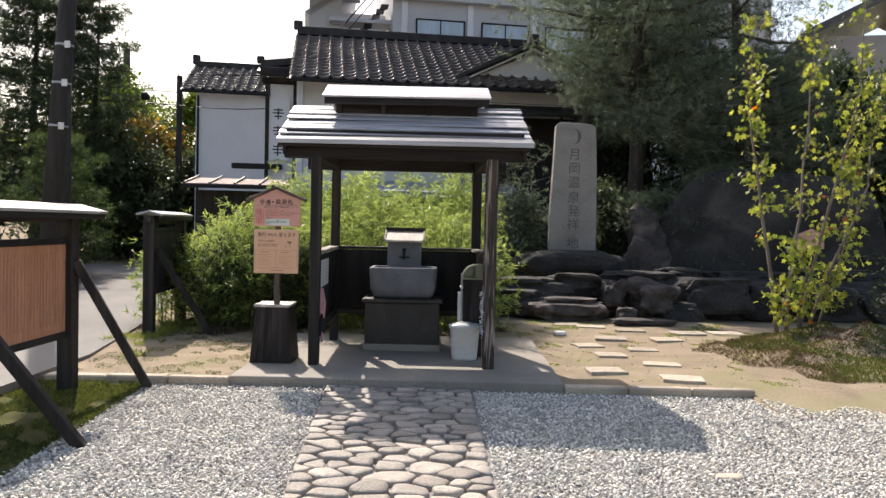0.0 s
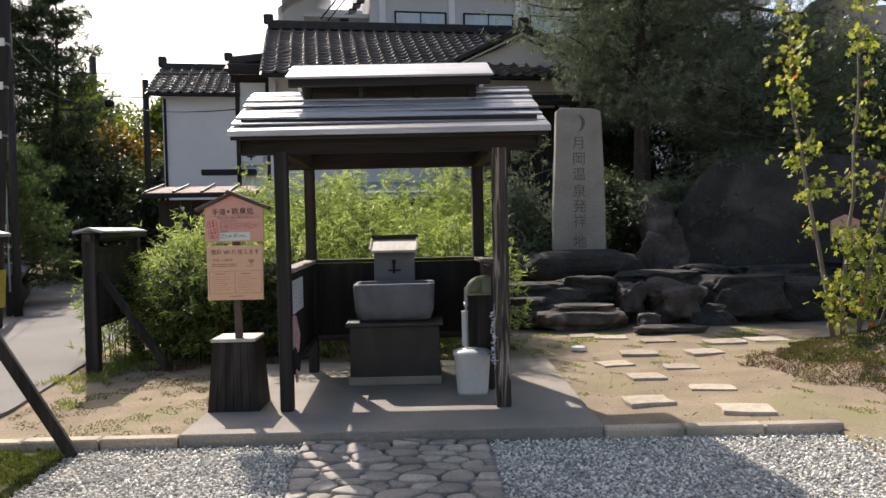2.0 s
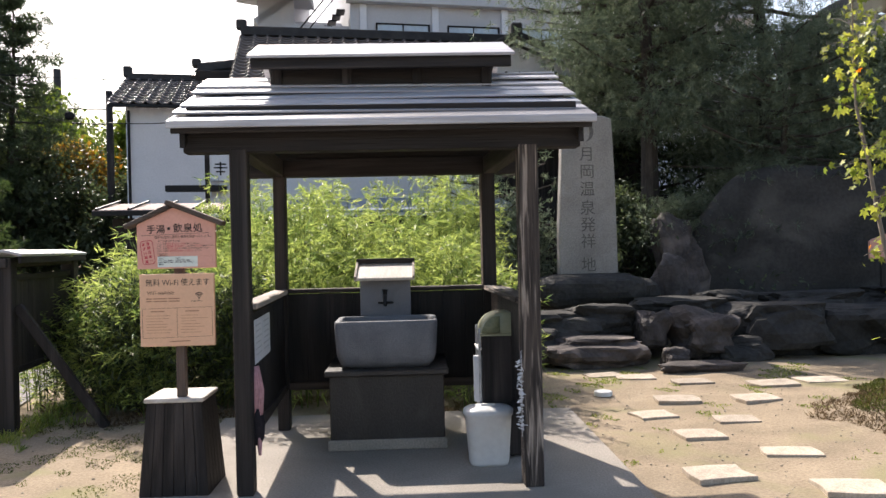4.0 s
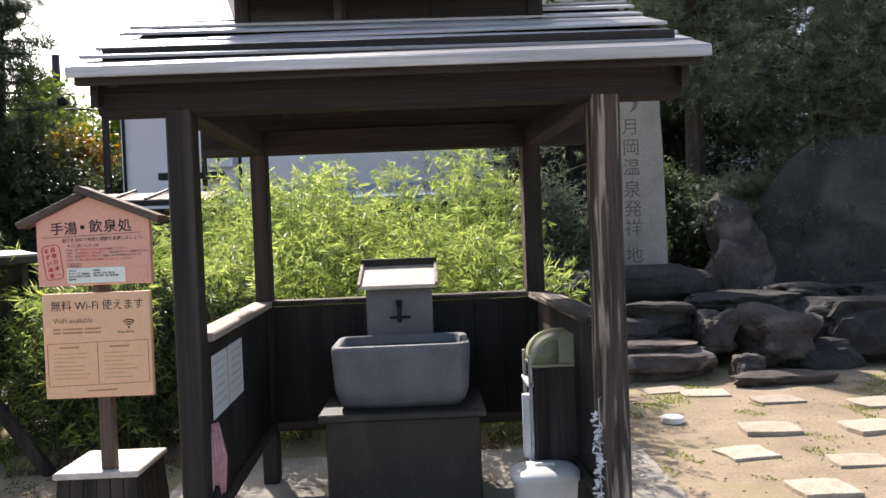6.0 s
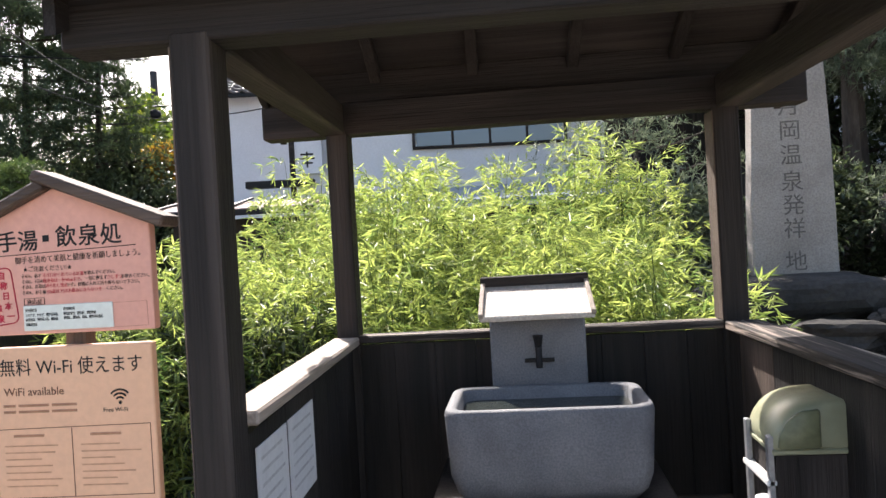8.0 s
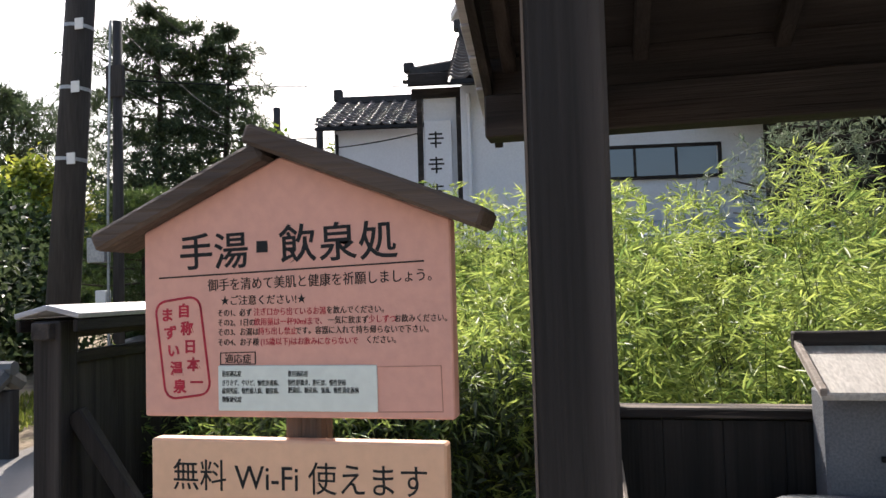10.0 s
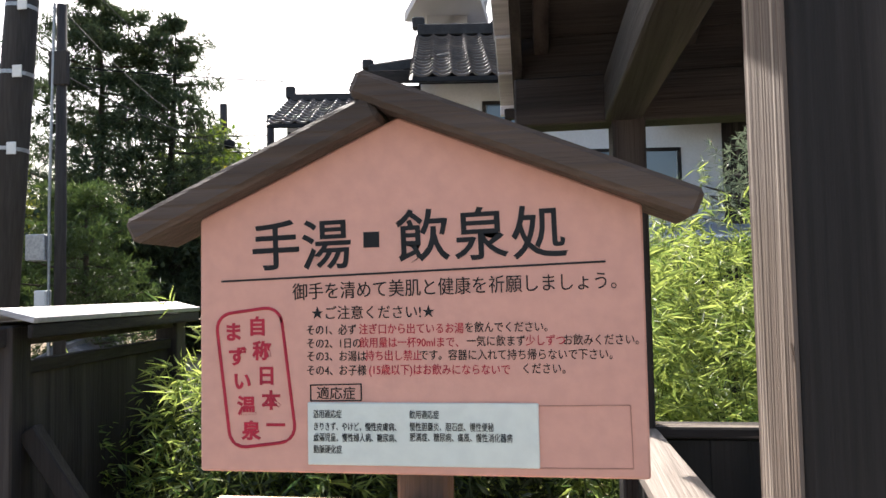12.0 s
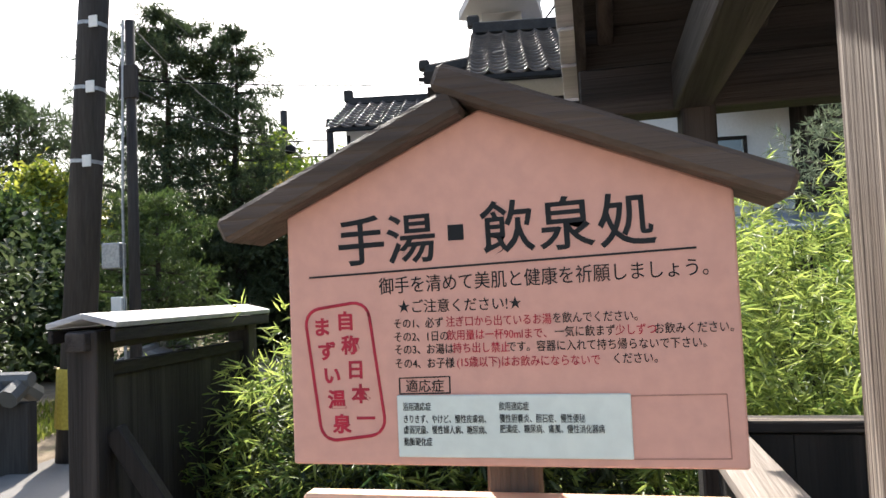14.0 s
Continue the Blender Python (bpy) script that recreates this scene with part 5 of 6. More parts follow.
# the inn: a two-storey white house with a tiled roof, a gabled wing and a lower wing
HM = local(-3.6, 21.8, 9.0)
inn = thing("inn_house", (-0.5, 21.5, 0.05), "white plastered two-storey house with dark glazed tile roof", "house")
tpart("wall", bx(0.0, 7.6, -2.7, 3.6, 0.0, 4.75, 0.01), HM, PLASTER, inn)
tile_slope(inn, HM, -0.15, 6.8, 0.0, 6.42, -3.45, 4.66, 0.285, 15)
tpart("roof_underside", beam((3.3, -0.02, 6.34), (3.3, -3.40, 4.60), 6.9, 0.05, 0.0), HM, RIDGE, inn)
tpart("roof_back", beam((3.3, 0.02, 6.40), (3.3, 3.45, 4.64), 6.9, 0.08, 0.0), HM, RIDGE, inn)
b = bx(-0.12, 6.7, -0.13, 0.13, 6.40, 6.62, 0.02)
b = bx(-0.22, 0.02, -0.1, 0.1, 6.55, 6.78, 0.03, b)
tpart("ridge", b, HM, RIDGE, inn, "dark ridge tiles")
tpart("eave_gutter", bx(-0.1, 6.8, -3.52, -3.44, 4.56, 4.64, 0.01), HM, IRON, inn)
tpart("downpipe", bx(0.10, 0.16, -2.80, -2.72, 0.2, 4.6, 0.01), HM, PLASTER, inn)
window(inn, HM, 1.42, 3.95, 3.18, 3.62, -2.70, WOOD["x"], 4)
window(inn, HM, 1.0, 1.75, 4.0, 4.4, -2.70, WOOD["x"], 2)
# gabled wing that faces the garden
GM = local(2.35, 19.9, 6.0)
tpart("wing_wall", prism([(-1.95, 0.0), (2.6, 0.0), (2.6, 4.6), (0.0, 5.62), (-1.95, 4.75)], 0.0, 2.8, None, 0.0), GM, PLASTER, inn)
for s in (-1, 1):
    e = (2.35, 4.68) if s < 0 else (3.3, 4.42)
    tpart("verge", beam((0.0, -0.25, 5.80), (s * e[0], -0.25, e[1]), 0.1, 0.16, 0.01, up=(0, 1, 0)), GM, RIDGE, inn, "dark verge tiles")
    tpart("bargeboard", beam((0.0, -0.16, 5.68), (s * e[0], -0.16, e[1] - 0.12), 0.04, 0.12, 0.005, up=(0, 1, 0)), GM, PLASTER, inn)
    tpart("wing_roof", beam((s * 0.02, 1.3, 5.76), (s * e[0], 1.3, e[1] - 0.02), 3.2, 0.06, 0.0, up=(s * 0.4, 0, 1)), GM, TILE, inn)
tpart("ridge_end", bx(-0.12, 0.12, -0.32, 0.0, 5.72, 6.02, 0.03), GM, RIDGE, inn)
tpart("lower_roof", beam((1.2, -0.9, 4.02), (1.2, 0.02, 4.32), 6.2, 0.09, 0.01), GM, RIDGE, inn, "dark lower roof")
for k in range(2):
    tpart("roof_wire", beam((-1.9, -0.95, 4.15 + 0.1 * k), (4.2, -0.95, 4.12 + 0.1 * k), 0.012, 0.012, 0.0), GM, IRON, inn)
for k in range(22):
    tpart("dark_board", bx(-0.95 + k * 0.17, -0.95 + k * 0.17 + 0.168, -0.06, -0.004, 0.0, 4.05, 0.003), GM, WOOD["z"], inn)
tpart("vent", bx(-0.6, 0.1, -0.09, -0.062, 3.1, 3.5, 0.01), GM, IRON, inn)
# entrance block with the vertical nameboard
EM = local(-4.0, 19.4, 8.0)
tpart("porch_wall", bx(0.14, 1.4, 0.0, 2.0, 0.0, 4.75, 0.005), EM, PLASTER, inn)
for x in (0.03, 0.68):
    tpart("timber_post", bx(x, x + 0.09, -0.05, 0.02, 2.4, 4.80, 0.005), EM, WOOD["x"], inn)
tpart("timber_beam", bx(-0.05, 1.4, -0.06, 0.02, 4.66, 4.82, 0.005), EM, WOOD["x"], inn)
tpart("porch_eave", beam((0.6, -0.35, 4.86), (0.6, 0.4, 5.16), 1.5, 0.07, 0.01), EM, RIDGE, inn)
b = beam((-0.12, 0.35, 5.18), (1.3, 0.35, 5.36), 0.2, 0.2, 0.03)
b = bx(-0.22, -0.04, 0.27, 0.43, 5.2, 5.38, 0.03, b)
tpart("porch_ridge", b, EM, RIDGE, inn, "dark porch ridge tiles")
nb = tpart("nameboard", bx(0.16, 0.60, -0.10, -0.055, 2.85, 4.27, 0.01), EM, PLASTER, inn, "white vertical nameboard with dark brush shapes")
for z in (3.94, 3.52, 3.08):
    for dx0, dx1, dz, hgt in ((-0.11, 0.11, 0.09, 0.03), (-0.13, 0.13, 0.02, 0.028), (-0.09, 0.09, -0.06, 0.03)):
        tpart("brush_shape", bx(0.34 + dx0, 0.34 + dx1, -0.106, -0.098, z + dz, z + dz + hgt, 0.003), EM, INK, nb)
    tpart("brush_shape", bx(0.325, 0.355, -0.107, -0.097, z - 0.12, z + 0.15, 0.003), EM, INK, nb)
tpart("porch_fascia", bx(-0.06, 0.98, -0.40, -0.33, 4.78, 4.98, 0.01), EM, WOOD["x"], inn)
tpart("eaves_rack", bx(-0.7, 0.45, -0.25, 0.0, 2.64, 2.76, 0.01), EM, IRON, inn)

LM = local(-7.45, 24.95, 10.0)
wing = thing("white_annex", (-5.8, 24.0, 0.05), "white plastered annex with dark tiled roof", "house")
tpart("wall", bx(0.32, 5.2, -2.3, 2.2, 0.0, 5.0, 0.01), LM, PLASTER, wing)
tile_slope(wing, LM, -0.05, 3.9, 0.0, 6.16, -2.65, 5.02, 0.285, 10)
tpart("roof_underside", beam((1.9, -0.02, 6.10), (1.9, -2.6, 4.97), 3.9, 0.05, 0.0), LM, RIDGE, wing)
tpart("roof_back", beam((1.9, 0.02, 6.14), (1.9, 2.6, 5.0), 3.9, 0.07, 0.0), LM, RIDGE, wing)
b = bx(-0.02, 3.9, -0.12, 0.12, 6.12, 6.30, 0.02)
b = bx(-0.12, 0.1, -0.1, 0.1, 6.2, 6.5, 0.03, b)
tpart("ridge", b, LM, RIDGE, wing)
tpart("downpipe", bx(0.36, 0.42, -2.38, -2.32, 0.2, 4.9, 0.01), LM, IRON, wing)
tpart("eave_gutter", bx(0.0, 3.9, -2.72, -2.64, 4.92, 5.0, 0.01), LM, IRON, wing)
window(wing, LM, 2.6, 3.5, 2.9, 3.5, -2.3, STEEL, 2)

# low shed with a seamed metal roof
shed = thing("low_shed", (-3.0, 16.4, 0.05), "dark timber shed with a pinkish seamed metal roof", "shed")
SM = local(-4.45, 15.2, 8.0)
for k in range(13):
    tpart("wall_board", bx(0.15 + k * 0.18, 0.15 + k * 0.18 + 0.176, 0.45, 0.48, 0.0, 1.98, 0.003), SM, WOOD["z"], shed)
tpart("wall", bx(0.15, 6.3, 0.49, 1.6, 0.0, 1.96, 0.0), SM, WOOD["z"], shed)
tpart("roof", beam((0.95, 0.0, 2.06), (0.95, 1.5, 2.24), 1.95, 0.05, 0.006), SM, METALROOF, shed)
for k in range(5):
    tpart("roof_seam", beam((0.03 + k * 0.45, -0.01, 2.095), (0.03 + k * 0.45, 1.5, 2.305), 0.035, 0.03, 0.004), SM, IRON, shed)
tpart("roof_edge", bx(-0.02, 1.95, -0.03, 0.02, 2.0, 2.07, 0.005), SM, IRON, shed)
tpart("lean_to_roof", beam((4.55, 0.1, 2.02), (4.55, 1.7, 2.30), 3.8, 0.05, 0.006), SM, BLUEROOF, shed, "blue-grey sheet roof")

# low dark boundary walls with tiled copings across the lane
def coped_wall(x0, y0, x1, y1, h):
    t = thing("boundary_wall", ((x0 + x1) / 2, (y0 + y1) / 2, 0.05), "low dark boundary wall with grey tiled coping across the lane", "wall", "coped lane walls", kind="structure")
    a, c = Vector((x0, y0, 0)), Vector((x1, y1, 0))
    d, up = (c - a).normalized(), Vector((0, 0, 1))
    nrm = Vector((d.y, -d.x, 0))
    part("wall", beam(a + up * (h / 2 - 0.1), c + up * (h / 2 - 0.1), 0.14, h + 0.1, 0.004), POLEWOOD, t)
    n = int((c - a).length / 0.2)
    for s_ in (1, -1):
        for k in range(n):
            p = a + d * ((k + 0.5) * (c - a).length / n)
            q0, q1 = p + up * (h + 0.10), p + nrm * s_ * 0.2 + up * (h + 0.0)
            part("coping_tile", tube([q0, q1], [0.085, 0.09], 8), COPING, t)
    part("coping_ridge", tube([a + up * (h + 0.15), c + up * (h + 0.15)], 0.07, 8), COPING, t)
    return t


COPING = node_mat("grey_coping_tile", (0.09, 0.09, 0.095), (0.15, 0.15, 0.155), (4, 4, 4), 0.5, 0.2, (30, 30, 30), (0.11, 0.11, 0.11), vary=0.2)
coped_wall(-6.25, 13.35, -10.2, 12.7, 0.75)
coped_wall(-6.95, 15.7, -9.3, 20.6, 0.75)

# hotel block behind
hot = thing("hotel_building", (3.0, 34.0, 0.0), "tall grey rendered hotel with bands of windows", "hotel")
TM = local(-1.9, 31.0, 10.0)
tpart("wall", bx(0.0, 16.0, 0.0, 9.0, 0.0, 16.0, 0.02), TM, HOTELWALL, hot)
for z in (7.62, 10.07, 12.52):
    tpart("storey_band", bx(-0.15, 16.1, -0.35, 0.0, z, z + 0.28, 0.02), TM, HOTELWALL, hot)
    for k in range(5):
        x = 0.95 + k * 2.6
        window(hot, TM, x, x + 1.85, z + 0.55, z + 1.75, 0.0, IRON, 2, 0.08, CURTAIN)
        tpart("balcony_rail", beam((x - 0.1, -0.3, z + 0.62), (x + 2.0, -0.3, z + 0.62), 0.03, 0.03, 0.0), TM, IRON, hot)
    for k in range(5):
        x = 0.45 + k * 2.6
        tpart("pilaster", bx(x - 0.12, x + 0.12, -0.10, 0.0, z + 0.29, z + 2.44, 0.01), TM, PLASTER, hot)
# stair tower and canopy at its left end
tpart("stair_tower", bx(-3.2, -1.9, 1.2, 3.5, 0.0, 16.0, 0.02), TM, HOTELWALL, hot)
tpart("landing", bx(-2.4, 0.0, 0.6, 1.6, 9.3, 9.45, 0.01), TM, HOTELWALL, hot)
for k in range(10):
    tpart("stair_tread", bx(-1.85 + 0.16 * k, -1.55 + 0.16 * k, 0.6, 1.2, 8.2 + 0.2 * k, 8.25 + 0.2 * k, 0.0), TM, IRON, hot)
tpart("stair_rail", beam((-1.8, 0.6, 9.2), (-0.2, 0.6, 11.2), 0.05, 0.05, 0.0), TM, IRON, hot)
tpart("stair_rail", beam((-1.8, 0.6, 8.8), (-0.2, 0.6, 10.8), 0.04, 0.04, 0.0), TM, IRON, hot)
b = prism([(-3.2, 9.55), (-1.2, 11.0), (-1.2, 11.3), (-3.35, 9.75)], 1.2, 6.0)
tpart("canopy", b, TM, HOTELWALL, hot, "slanting white canopy slab")
part("eave_slab", slabpoly([(-6.1, 32.0), (-5.0, 29.4), (-3.4, 29.8), (-3.4, 33.0), (-5.1, 32.6)], 10.47, 10.75), HOTELWALL, hot, "pale jutting eave slab")
tpart("side_wing", bx(-3.4, 0.0, 3.5, 9.0, 0.0, 10.4, 0.02), TM, PLASTER, hot)

# house seen through the trees
far = thing("far_house", (9.0, 24.5, 0.05), "pale house with dark roof behind the trees", "house")
FM = local(6.9, 24.0, -6.0)
tpart("wall", bx(0, 3.4, 0, 4, 0, 4.8, 0.01), FM, PLASTER, far)
tpart("roof", beam((1.7, -0.6, 4.75), (1.7, 2.2, 6.0), 4.0, 0.1, 0.0), FM, TILE, far)
window(far, FM, 0.9, 2.0, 3.3, 4.1, 0.0, STEEL, 2)
rt = thing("beige_house", (13.5, 21.0, 0.05), "beige rendered house with grey eaves beyond the garden", "house")
RM = local(9.7, 20.8, -12.0)
BEIGE = node_mat("beige_render", (0.46, 0.40, 0.38), (0.52, 0.46, 0.44), (0.6, 0.6, 0.6), 0.9, 0.15, (20, 20, 20), gr=0.9)
tpart("wall", bx(0, 6, 0, 5, 0, 6.4, 0.01), RM, BEIGE, rt)
tpart("roof", prism([(-0.5, 6.2), (3.0, 7.9), (6.5, 6.2), (6.5, 6.4), (3.0, 8.15), (-0.5, 6.4)], -0.6, 5.4), RM, TILE, rt)
tpart("storey_band", bx(-0.05, 6.05, -0.25, 0.0, 3.4, 3.6, 0.01), RM, IRON, rt)
window(rt, RM, 1.0, 2.6, 4.3, 5.4, 0.0, STEEL, 2)
# dark fence behind the rockery
fen = thing("board_fence", (8.0, 18.0, 0.05), "dark timber board fence behind the trees", "fence", kind="structure")
for k in range(46):
    part("fence_board", bx(1.9 + k * 0.28, 1.9 + k * 0.28 + 0.275, 17.7, 17.73, 0.0, 2.3, 0.003), WOOD["z"], fen)
part("fence_rail", bx(1.9, 14.8, 17.64, 17.70, 1.9, 2.0, 0.004), WOOD["x"], fen)

# small salmon sign far to the side
sg = thing("small_sign", (6.3, 13.9, 0.4), "small salmon sign beside the rockery", "sign")
part("board", prism([(6.2, 1.16), (6.62, 1.16), (6.62, 1.40), (6.41, 1.49), (6.2, 1.40)], 13.86, 13.9), PINK, sg)
part("leg", bx(6.38, 6.44, 13.9, 13.95, 0.3, 1.3, 0.004), WOOD["z"], sg)

# ---- poles and wires ----
def pole(x, y, top, r0, r1, label, bands=(), lean=0.0):
    t = thing("utility_pole", (x, y, 0.0), label, "utility pole", "utility poles")
    part("shaft", tube([(x - lean * 2.9, y, 0.0), (x + lean * (top * 0.5 - 2.9), y, top * 0.5), (x + lean * (top - 2.9), y, top)], [r0, (r0 + r1) / 2, r1], 16), POLEWOOD, t, "", True)
    for z in bands:
        r = r0 + (r1 - r0) * z / top + 0.004
        part("band", tube([(x + lean * (z - 2.9), y, z), (x + lean * (z - 2.865), y, z + 0.035)], r, 16), STEEL, t)
        part("tag", bx(x + lean * (z - 2.9) + r * 0.5, x + lean * (z - 2.9) + r * 0.5 + 0.09, y - r - 0.01, y - r + 0.004, z - 0.05, z + 0.06, 0.002), WHITEPLASTIC, t)
    return t


p1 = pole(-6.02, 13.82, 8.5, 0.162, 0.115, "dark utility pole with pale bands", (2.88, 3.58, 4.2), 0.07)
part("warning_sleeve", tube([(-6.195, 13.82, 0.4), (-6.157, 13.82, 0.95)], 0.182, 16), plain("yellow_sleeve", (0.5, 0.38, 0.06), 0.6), p1, "yellow warning sleeve")
p2 = pole(-6.66, 15.4, 4.9, 0.07, 0.055, "slim dark service pole with meter boxes")
part("conduit", tube([(-6.74, 15.32, 0.5), (-6.75, 15.33, 2.6), (-6.71, 15.34, 4.9)], 0.016, 6), STEEL, p2)
part("meter_box", bx(-7.0, -6.76, 15.26, 15.4, 1.95, 2.25, 0.01), STEEL, p2, "grey meter box")
part("meter_box", bx(-6.9, -6.76, 15.28, 15.4, 1.35, 1.62, 0.01), WHITEPLASTIC, p2, "white junction box")
part("bracket", bx(-6.78, -6.55, 15.33, 15.4, 3.95, 4.35, 0.01), POLEWOOD, p2)
p3 = pole(-13.63, 34.4, 8.7, 0.17, 0.14, "dark distant utility pole")
p4 = pole(-8.0, 25.0, 5.85, 0.10, 0.09, "dark pole with a street lamp arm")
part("arm", tube([(-8.0, 25.0, 5.35), (-9.1, 25.0, 5.4)], 0.02, 6), IRON, p4)
part("arm", tube([(-8.0, 25.0, 4.95), (-9.0, 25.0, 5.0)], 0.02, 6), IRON, p4)
part("lamp_head", rock_bm((-9.05, 25.0, 5.2), (0.14, 0.1, 0.12), 3, 0.1, 2), IRON, p4)


def wire(a, c, sag, r=0.008):
    a, c = Vector(a), Vector(c)
    pts = [a.lerp(c, s) - Vector((0, 0, sag * 4 * s * (1 - s))) for s in np.linspace(0, 1, 14)]
    return solid("overhead_wire", tube(pts, r, 5, None, False), IRON, "thin black overhead cable between poles", "cable", "overhead cables")


wire((-6.6, 15.35, 4.16), (-3.99, 19.1, 4.80), 0.04)
wire((-6.66, 15.4, 4.1), (-8.0, 25.0, 5.0), 0.25)
wire((-13.63, 34.4, 8.0), (-5.5, 6.0, 6.52), 0.0, 0.011)
wire((-6.66, 15.4, 4.85), (-13.63, 34.4, 8.0), 0.6)
wire((-8.0, 25.0, 5.75), (-3.35, 6.0, 10.3), 0.1)
wire((-6.02, 13.82, 6.3), (-16.0, 12.0, 6.2), 0.2)
wire((-3.9, 19.2, 4.05), (-7.2, 22.6, 4.6), 0.05, 0.012)

# ---- kerbs ----
kerb = thing("kerb", (0.8, 7.64, 0.0), "sandy concrete kerb along the gravel court", "kerb", kind="structure")
for x0, x1 in ((-2.95, -1.402), (1.432, 3.03)):
    n = 3
    for k in range(n):
        a, c = x0 + (x1 - x0) * k / n, x0 + (x1 - x0) * (k + 1) / n
        part("kerb_stone", bx(a + 0.003, c - 0.003, 7.625 + R.uniform(-0.006, 0.006), 7.735, -0.03, 0.088 + R.uniform(-0.006, 0.004), 0.012), KERB, kerb)

# ---- moss and weeds ----
def blades(name, pts, length, width, mat, label, cat, up=0.9):
    n = len(pts)
    way = NR.normal(size=(n, 3)) * 0.6 + np.array([0, 0, up])
    v, f = leaf_arrays(pts, way, NR.uniform(0.6, 1.2, n) * length, NR.uniform(0.7, 1.3, n) * width)
    ob = np_mesh(name, v, f, mat, None)
    return tagged(ob, label, cat, kind="stuff")


def scatter(n, x0, x1, y0, y1, keep):
    x, y = NR.uniform(x0, x1, n), NR.uniform(y0, y1, n)
    k = keep(x, y)
    x, y = x[k], y[k]
    return np.stack([x, y, ground_height(x, y)], 1)


def patch(x, y, s, lim):
    v = np.sin(x * 2.3 * s + 1.3) * np.cos(y * 1.9 * s) + 0.7 * np.sin(x * 5.1 * s - y * 4.3 * s) + 0.5 * np.sin(x * 11 * s + y * 9 * s)
    return v > lim


MOSSBED = node_mat("moss_bed", (0.05, 0.055, 0.02), (0.11, 0.11, 0.04), (7, 7, 7), 0.98, 1.0, (60, 60, 60), (0.10, 0.07, 0.04), spec=0.05)
solid("moss_bed", slabpoly([(-2.95, 3.0), (-1.55, 3.0), (-1.75, 4.6), (-1.93, 5.3), (-2.0, 6.4), (-2.06, 7.6), (-2.95, 7.6)], -0.05, 0.03, 0.02), MOSSBED, "mossy verge under the notice board", "moss", kind="structure", base=(0, 0, 0))
m1 = scatter(26000, -2.95, -1.95, 4.2, 7.6, lambda x, y: (x < -1.9 - 0.06 * (y - 5)) & patch(x, y, 1.6, -0.5))
m1[:, 2] = 0.03
blades("verge_moss", m1, 0.03, 0.009, MOSSLEAF, "bright moss tufts on the verge", "moss")
mound = lambda x, y: ((x - 4.95) / 1.45) ** 2 + ((y - 9.4) / 1.4) ** 2 + 0.22 * np.sin(x * 4.1 + y * 2.3) + 0.16 * np.sin(y * 6.2 - x * 3.7) + 0.1 * np.sin(x * 11.3 + y * 9.1)
m2 = scatter(90000, 3.2, 6.9, 7.6, 11.2, lambda x, y: (mound(x, y) < 1.1) & patch(x, y, 1.2, -0.6) & (x > 3.75 + 0.2 * np.sin(y * 5)))
blades("mound_moss", m2, 0.03, 0.010, MOSSLEAF, "green moss covering the mound", "moss")
DRY = leaf_mat("dry_grass", (0.075, 0.05, 0.03), (0.17, 0.12, 0.065), 0.2, 0.9)
m3 = scatter(42000, 3.1, 6.5, 8.0, 10.9, lambda x, y: (mound(x, y) < 1.15) & (~patch(x, y, 1.2, -0.4) | (x < 4.1)))
blades("mound_litter", m3, 0.045, 0.007, DRY, "dry brown litter on the mound", "litter", 0.35)
m4 = scatter(40000, 1.3, 4.5, 7.9, 12.4, lambda x, y: patch(x, y, 1.4, 0.75) & (((y > 9.9) & (x < 2.7)) | (x > 3.2) | patch(y, x, 2.2, 0.9)))
blades("garden_moss", m4, 0.02, 0.011, GRASSLEAF, "thin moss and grass on the sandy ground", "moss", 0.7)
m8 = scatter(13000, -2.95, -1.42, 7.8, 10.4, lambda x, y: patch(x, y, 1.9, 0.1) & ((x + 1.2) ** 2 + (y - 8.46) ** 2 > 0.07))
blades("forecourt_moss", m8, 0.013, 0.008, MOSSLEAF, "thin grey-green moss on the packed forecourt earth", "moss", 0.6)
m5 = scatter(5000, -3.3, -2.2, 8.6, 11.2, lambda x, y: (patch(x, y, 1.7, 0.9) & (x < -2.55)) | ((x < -2.8) & (y > 9.7) & (x > -3.1)))
blades("lane_weeds", m5, 0.09, 0.010, GRASSLEAF, "tall weeds at the lane's edge", "weeds")
m6 = scatter(14000, -9.5, -6.1, 8.0, 21.0, lambda x, y: (x < -6.4 - 0.42 * np.maximum(0, y - 12.5)) & (x > -7.6 - 0.42 * np.maximum(0, y - 12.5)))
blades("lane_grass", m6, 0.16, 0.02, GRASSLEAF, "grass along the lane's far edge", "grass")
m7 = scatter(9000, -3.4, 1.2, 10.25, 11.2, lambda x, y: patch(x, y, 1.3, 0.2))
blades("leaf_litter", m7, 0.06, 0.012, DRY, "dry bamboo litter under the thicket", "litter", 0.25)

# ---- stone path: irregular flat river stones ----
pth = thing("stone_path", (0.1, 5.5, 0.0), "path of irregular flat river stones set in mortar", "path", kind="structure")
part("bed", slabpoly([(0.0, 0.0), (0.84, 0.0), (0.65, 7.652), (-0.575, 7.652)], -0.05, 0.006), MORTAR, pth, "dark mortar bed")


def clip(poly, nx, ny, c):
    out = []
    for i, p in enumerate(poly):
        q = poly[(i + 1) % len(poly)]
        a, e = p[0] * nx + p[1] * ny - c, q[0] * nx + q[1] * ny - c
        if a <= 0:
            out.append(p)
        if a * e < 0:
            s = a / (a - e)
            out.append((p[0] + (q[0] - p[0]) * s, p[1] + (q[1] - p[1]) * s))
    return out


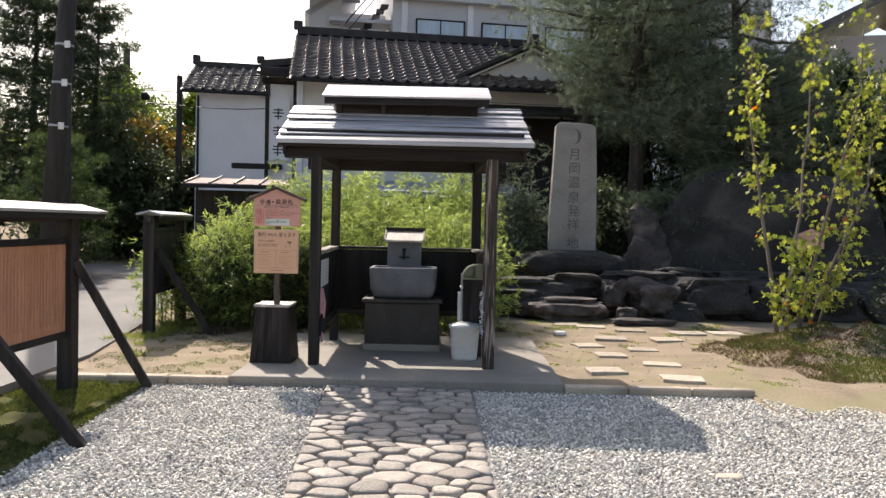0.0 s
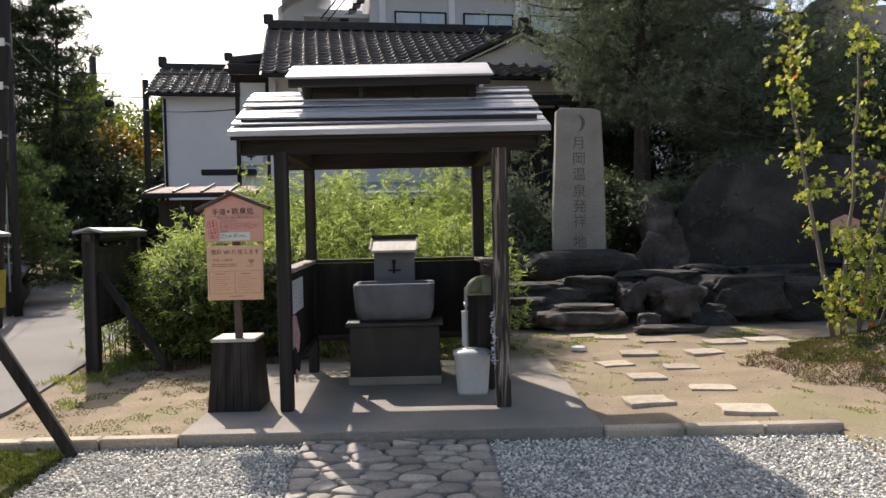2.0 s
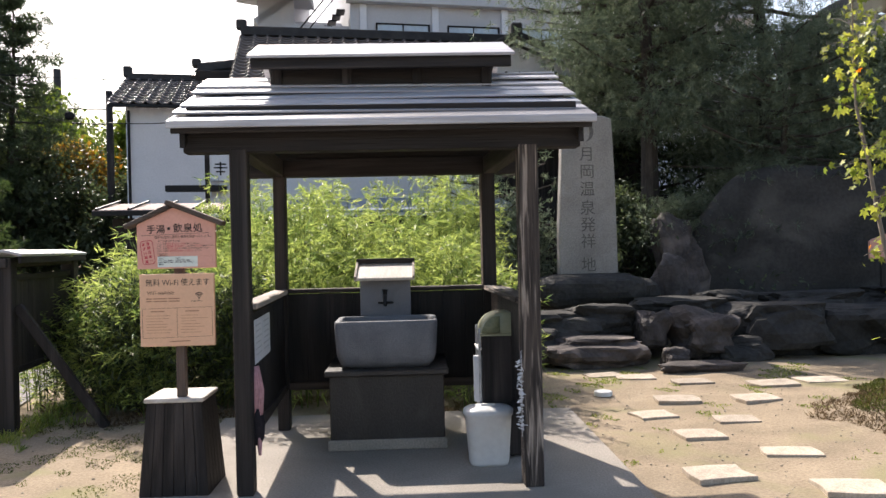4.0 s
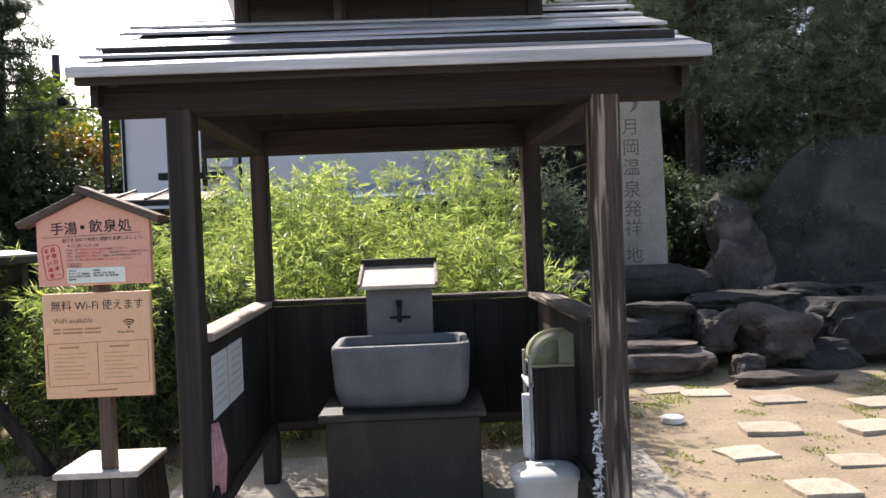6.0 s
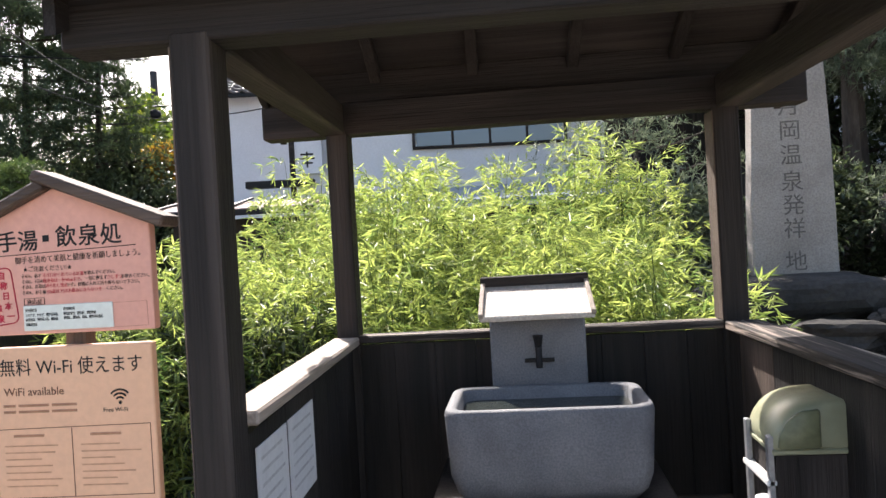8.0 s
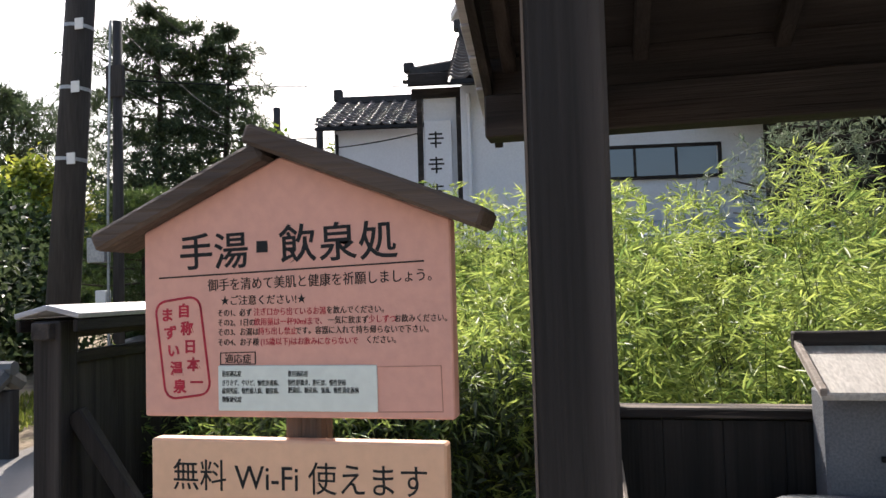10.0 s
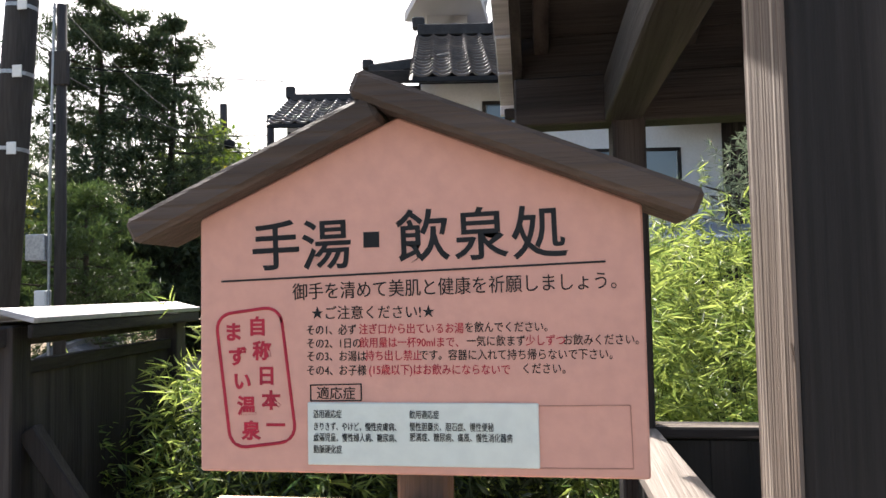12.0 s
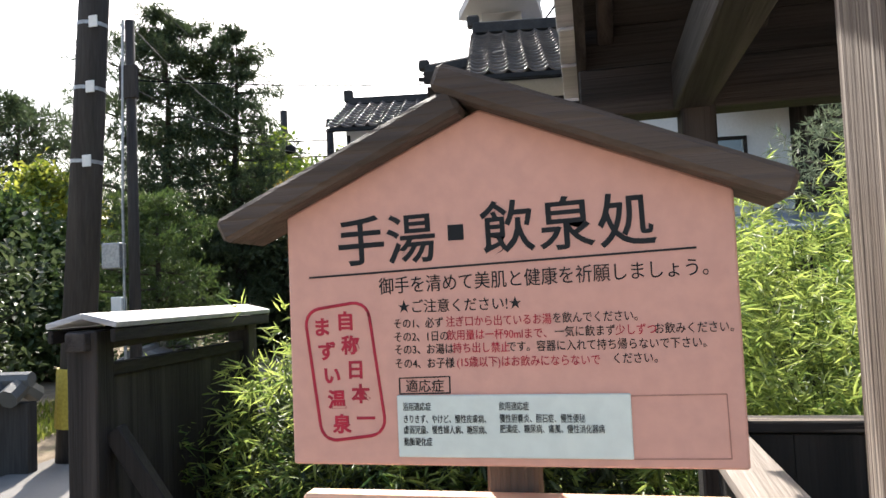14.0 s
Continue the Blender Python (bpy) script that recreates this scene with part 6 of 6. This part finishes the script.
rs = random.Random(23)
KX = 0.62
seeds, reach_ = [], []
for _ in range(9000):
    p = (rs.uniform(-0.68, 0.74) * KX, rs.uniform(0.4, 7.64))
    r = rs.choice((0.042, 0.05, 0.06, 0.08, 0.10))
    if all((p[0] - q[0]) ** 2 + (p[1] - q[1]) ** 2 > (r + e) ** 2 for q, e in zip(seeds, reach_)):
        seeds.append(p)
        reach_.append(r)
rest = None
for p in seeds:
    poly = [(-0.68 * KX, 0.4), (0.74 * KX, 0.4), (0.74 * KX, 7.645), (-0.68 * KX, 7.645)]
    for q in seeds:
        if q is p or abs(q[1] - p[1]) > 0.55 or abs(q[0] - p[0]) > 0.5:
            continue
        nx, ny = q[0] - p[0], q[1] - p[1]
        poly = clip(poly, nx, ny, (q[0] ** 2 + q[1] ** 2 - p[0] ** 2 - p[1] ** 2) / 2)
        if len(poly) < 3:
            break
    if len(poly) < 3:
        continue
    poly = [(x / KX * (0.768 + 0.036 * (y - 4.9)) + 0.152 - 0.052 * (y - 4.9), y) for x, y in poly]
    cx, cy = sum(v[0] for v in poly) / len(poly), sum(v[1] for v in poly) / len(poly)
    ext = max(math.hypot(v[0] - cx, v[1] - cy) for v in poly)
    if ext < 0.045:
        continue
    shr = 1 - 0.014 / ext
    poly = [(cx + (x - cx) * shr + rs.uniform(-0.006, 0.006), cy + (y - cy) * (shr - 0.02) + rs.uniform(-0.006, 0.006)) for x, y in poly]
    for _ in range(2):
        poly = [pt for i in range(len(poly)) for pt in (((poly[i][0] * 0.82 + poly[(i + 1) % len(poly)][0] * 0.18), (poly[i][1] * 0.82 + poly[(i + 1) % len(poly)][1] * 0.18)), ((poly[i][0] * 0.18 + poly[(i + 1) % len(poly)][0] * 0.82), (poly[i][1] * 0.18 + poly[(i + 1) % len(poly)][1] * 0.82)))]
    b = bmesh.new()
    rings = []
    hz, tx_, ty_ = rs.uniform(0.035, 0.05), rs.uniform(-0.03, 0.03), rs.uniform(-0.04, 0.04)
    for sc, z in ((1.0, 0.0), (0.985, hz * 0.84), (0.935, hz * 0.99), (0.55, hz + 0.002)):
        rings.append([b.verts.new((cx + (x - cx) * sc, cy + (y - cy) * sc, z + (tx_ * (x - cx) + ty_ * (y - cy)) * (z > 0.02))) for x, y in poly])
    m = len(poly)
    for a, c in zip(rings, rings[1:]):
        for k in range(m):
            b.faces.new((a[k], a[(k + 1) % m], c[(k + 1) % m], c[k]))
    b.faces.new(rings[-1])
    bmesh.ops.recalc_face_normals(b, faces=b.faces[:])
    if cy > 4.3:
        part("stone", b, PATHSTONE, pth, "", True)
    else:
        rest = join(rest, b)

tagged(part("further_stones", rest, PATHSTONE, pth, "", True), kind="stuff")

# ---- white gravel ----
def gravel(name, n_var=14, step_=0.0208, y0=4.5, y1=7.63, s0=0.0068, s1=0.0148):
    b = bmesh.new()
    bmesh.ops.create_icosphere(b, subdivisions=1, radius=1)
    b.verts.index_update()
    tv = np.array([v.co for v in b.verts])
    tf = np.array([[v.index for v in f.verts] for f in b.faces])
    b.free()
    var = [tv * (1 + NR.normal(size=(len(tv), 1)) * 0.2) * np.array([1, NR.uniform(0.6, 0.9), NR.uniform(0.4, 0.65)]) for _ in range(n_var)]
    gx_, gy_ = np.meshgrid(np.arange(-2.1, 5.3, step_), np.arange(y0, y1, step_))
    x = gx_.ravel() + NR.uniform(-0.55, 0.55, gx_.size) * step_
    y = gy_.ravel() + NR.uniform(-0.55, 0.55, gy_.size) * step_
    left, right = -0.38 - 0.075 * (y - 4.9), 0.73 - 0.025 * (y - 4.9)
    ok = ((x < left) | (x > right)) & (x > -1.96 - 0.05 * (y - 5.3)) & ((x < 3.0) | (y < 7.35 - 0.28 * (x - 3.0) + 0.12 * np.sin(x * 9)))
    edge = np.clip((x - 4.2) / 1.1, 0, 1)
    ok &= NR.uniform(size=x.size) > edge * 0.75
    x, y = x[ok], y[ok]
    n = len(x)
    sz = NR.uniform(s0, s1, n)
    an = NR.uniform(0, math.tau, n)
    tilt = NR.normal(size=(n, 2)) * 0.35
    z = 0.010 + sz * 0.35 + NR.uniform(0, 0.012, n) + np.where(y > 6.9, ground_height(x, np.minimum(y, 7.6)), 0)
    T = np.stack(var)[NR.integers(0, n_var, n)] * sz[:, None, None]
    ca, sa = np.cos(an)[:, None], np.sin(an)[:, None]
    X = T[:, :, 0] * ca - T[:, :, 1] * sa
    Y = T[:, :, 0] * sa + T[:, :, 1] * ca
    Z = T[:, :, 2] + X * tilt[:, :1] + Y * tilt[:, 1:]
    V = np.stack([X + x[:, None], Y + y[:, None], Z + z[:, None]], -1).reshape(-1, 3)
    F = (tf[None] + (np.arange(n) * len(tv))[:, None, None]).reshape(-1, 3)
    ob = np_mesh(name, V, F, GRAVEL, None)
    return tagged(ob, "loose white and grey crushed gravel", "gravel", kind="stuff")


gravel("gravel")
gravel("loose_gravel", 14, 0.06, 0.8, 4.5, 0.02, 0.036)

def pebbles(n, x0, x1, y0, y1):
    b = bmesh.new()
    bmesh.ops.create_icosphere(b, subdivisions=1, radius=1)
    b.verts.index_update()
    tv = np.array([v.co for v in b.verts])
    tf = np.array([[v.index for v in f.verts] for f in b.faces])
    b.free()
    x, y = NR.uniform(x0, x1, n), NR.uniform(y0, y1, n)
    ok = ~((np.abs(x) < 1.46) & (y < 10.3) & (y > 7.6))
    x, y = x[ok], y[ok]
    n = len(x)
    sz = 0.003 + 0.008 * NR.uniform(0, 1, n) ** 4
    T = tv[None] * (1 + NR.normal(size=(n, len(tv), 1)) * 0.18) * sz[:, None, None] * np.array([1, 0.8, 0.55])
    P = np.stack([x, y, ground_height(x, y) + sz * 0.2], 1)
    V = (T + P[:, None]).reshape(-1, 3)
    F = (tf[None] + (np.arange(n) * len(tv))[:, None, None]).reshape(-1, 3)
    ob = np_mesh("pebbles", V, F, FLAGSTONE, None)
    return tagged(ob, "small loose pebbles on the sandy earth", "pebbles", kind="stuff")


pebbles(3500, -2.9, 5.0, 7.75, 12.2)
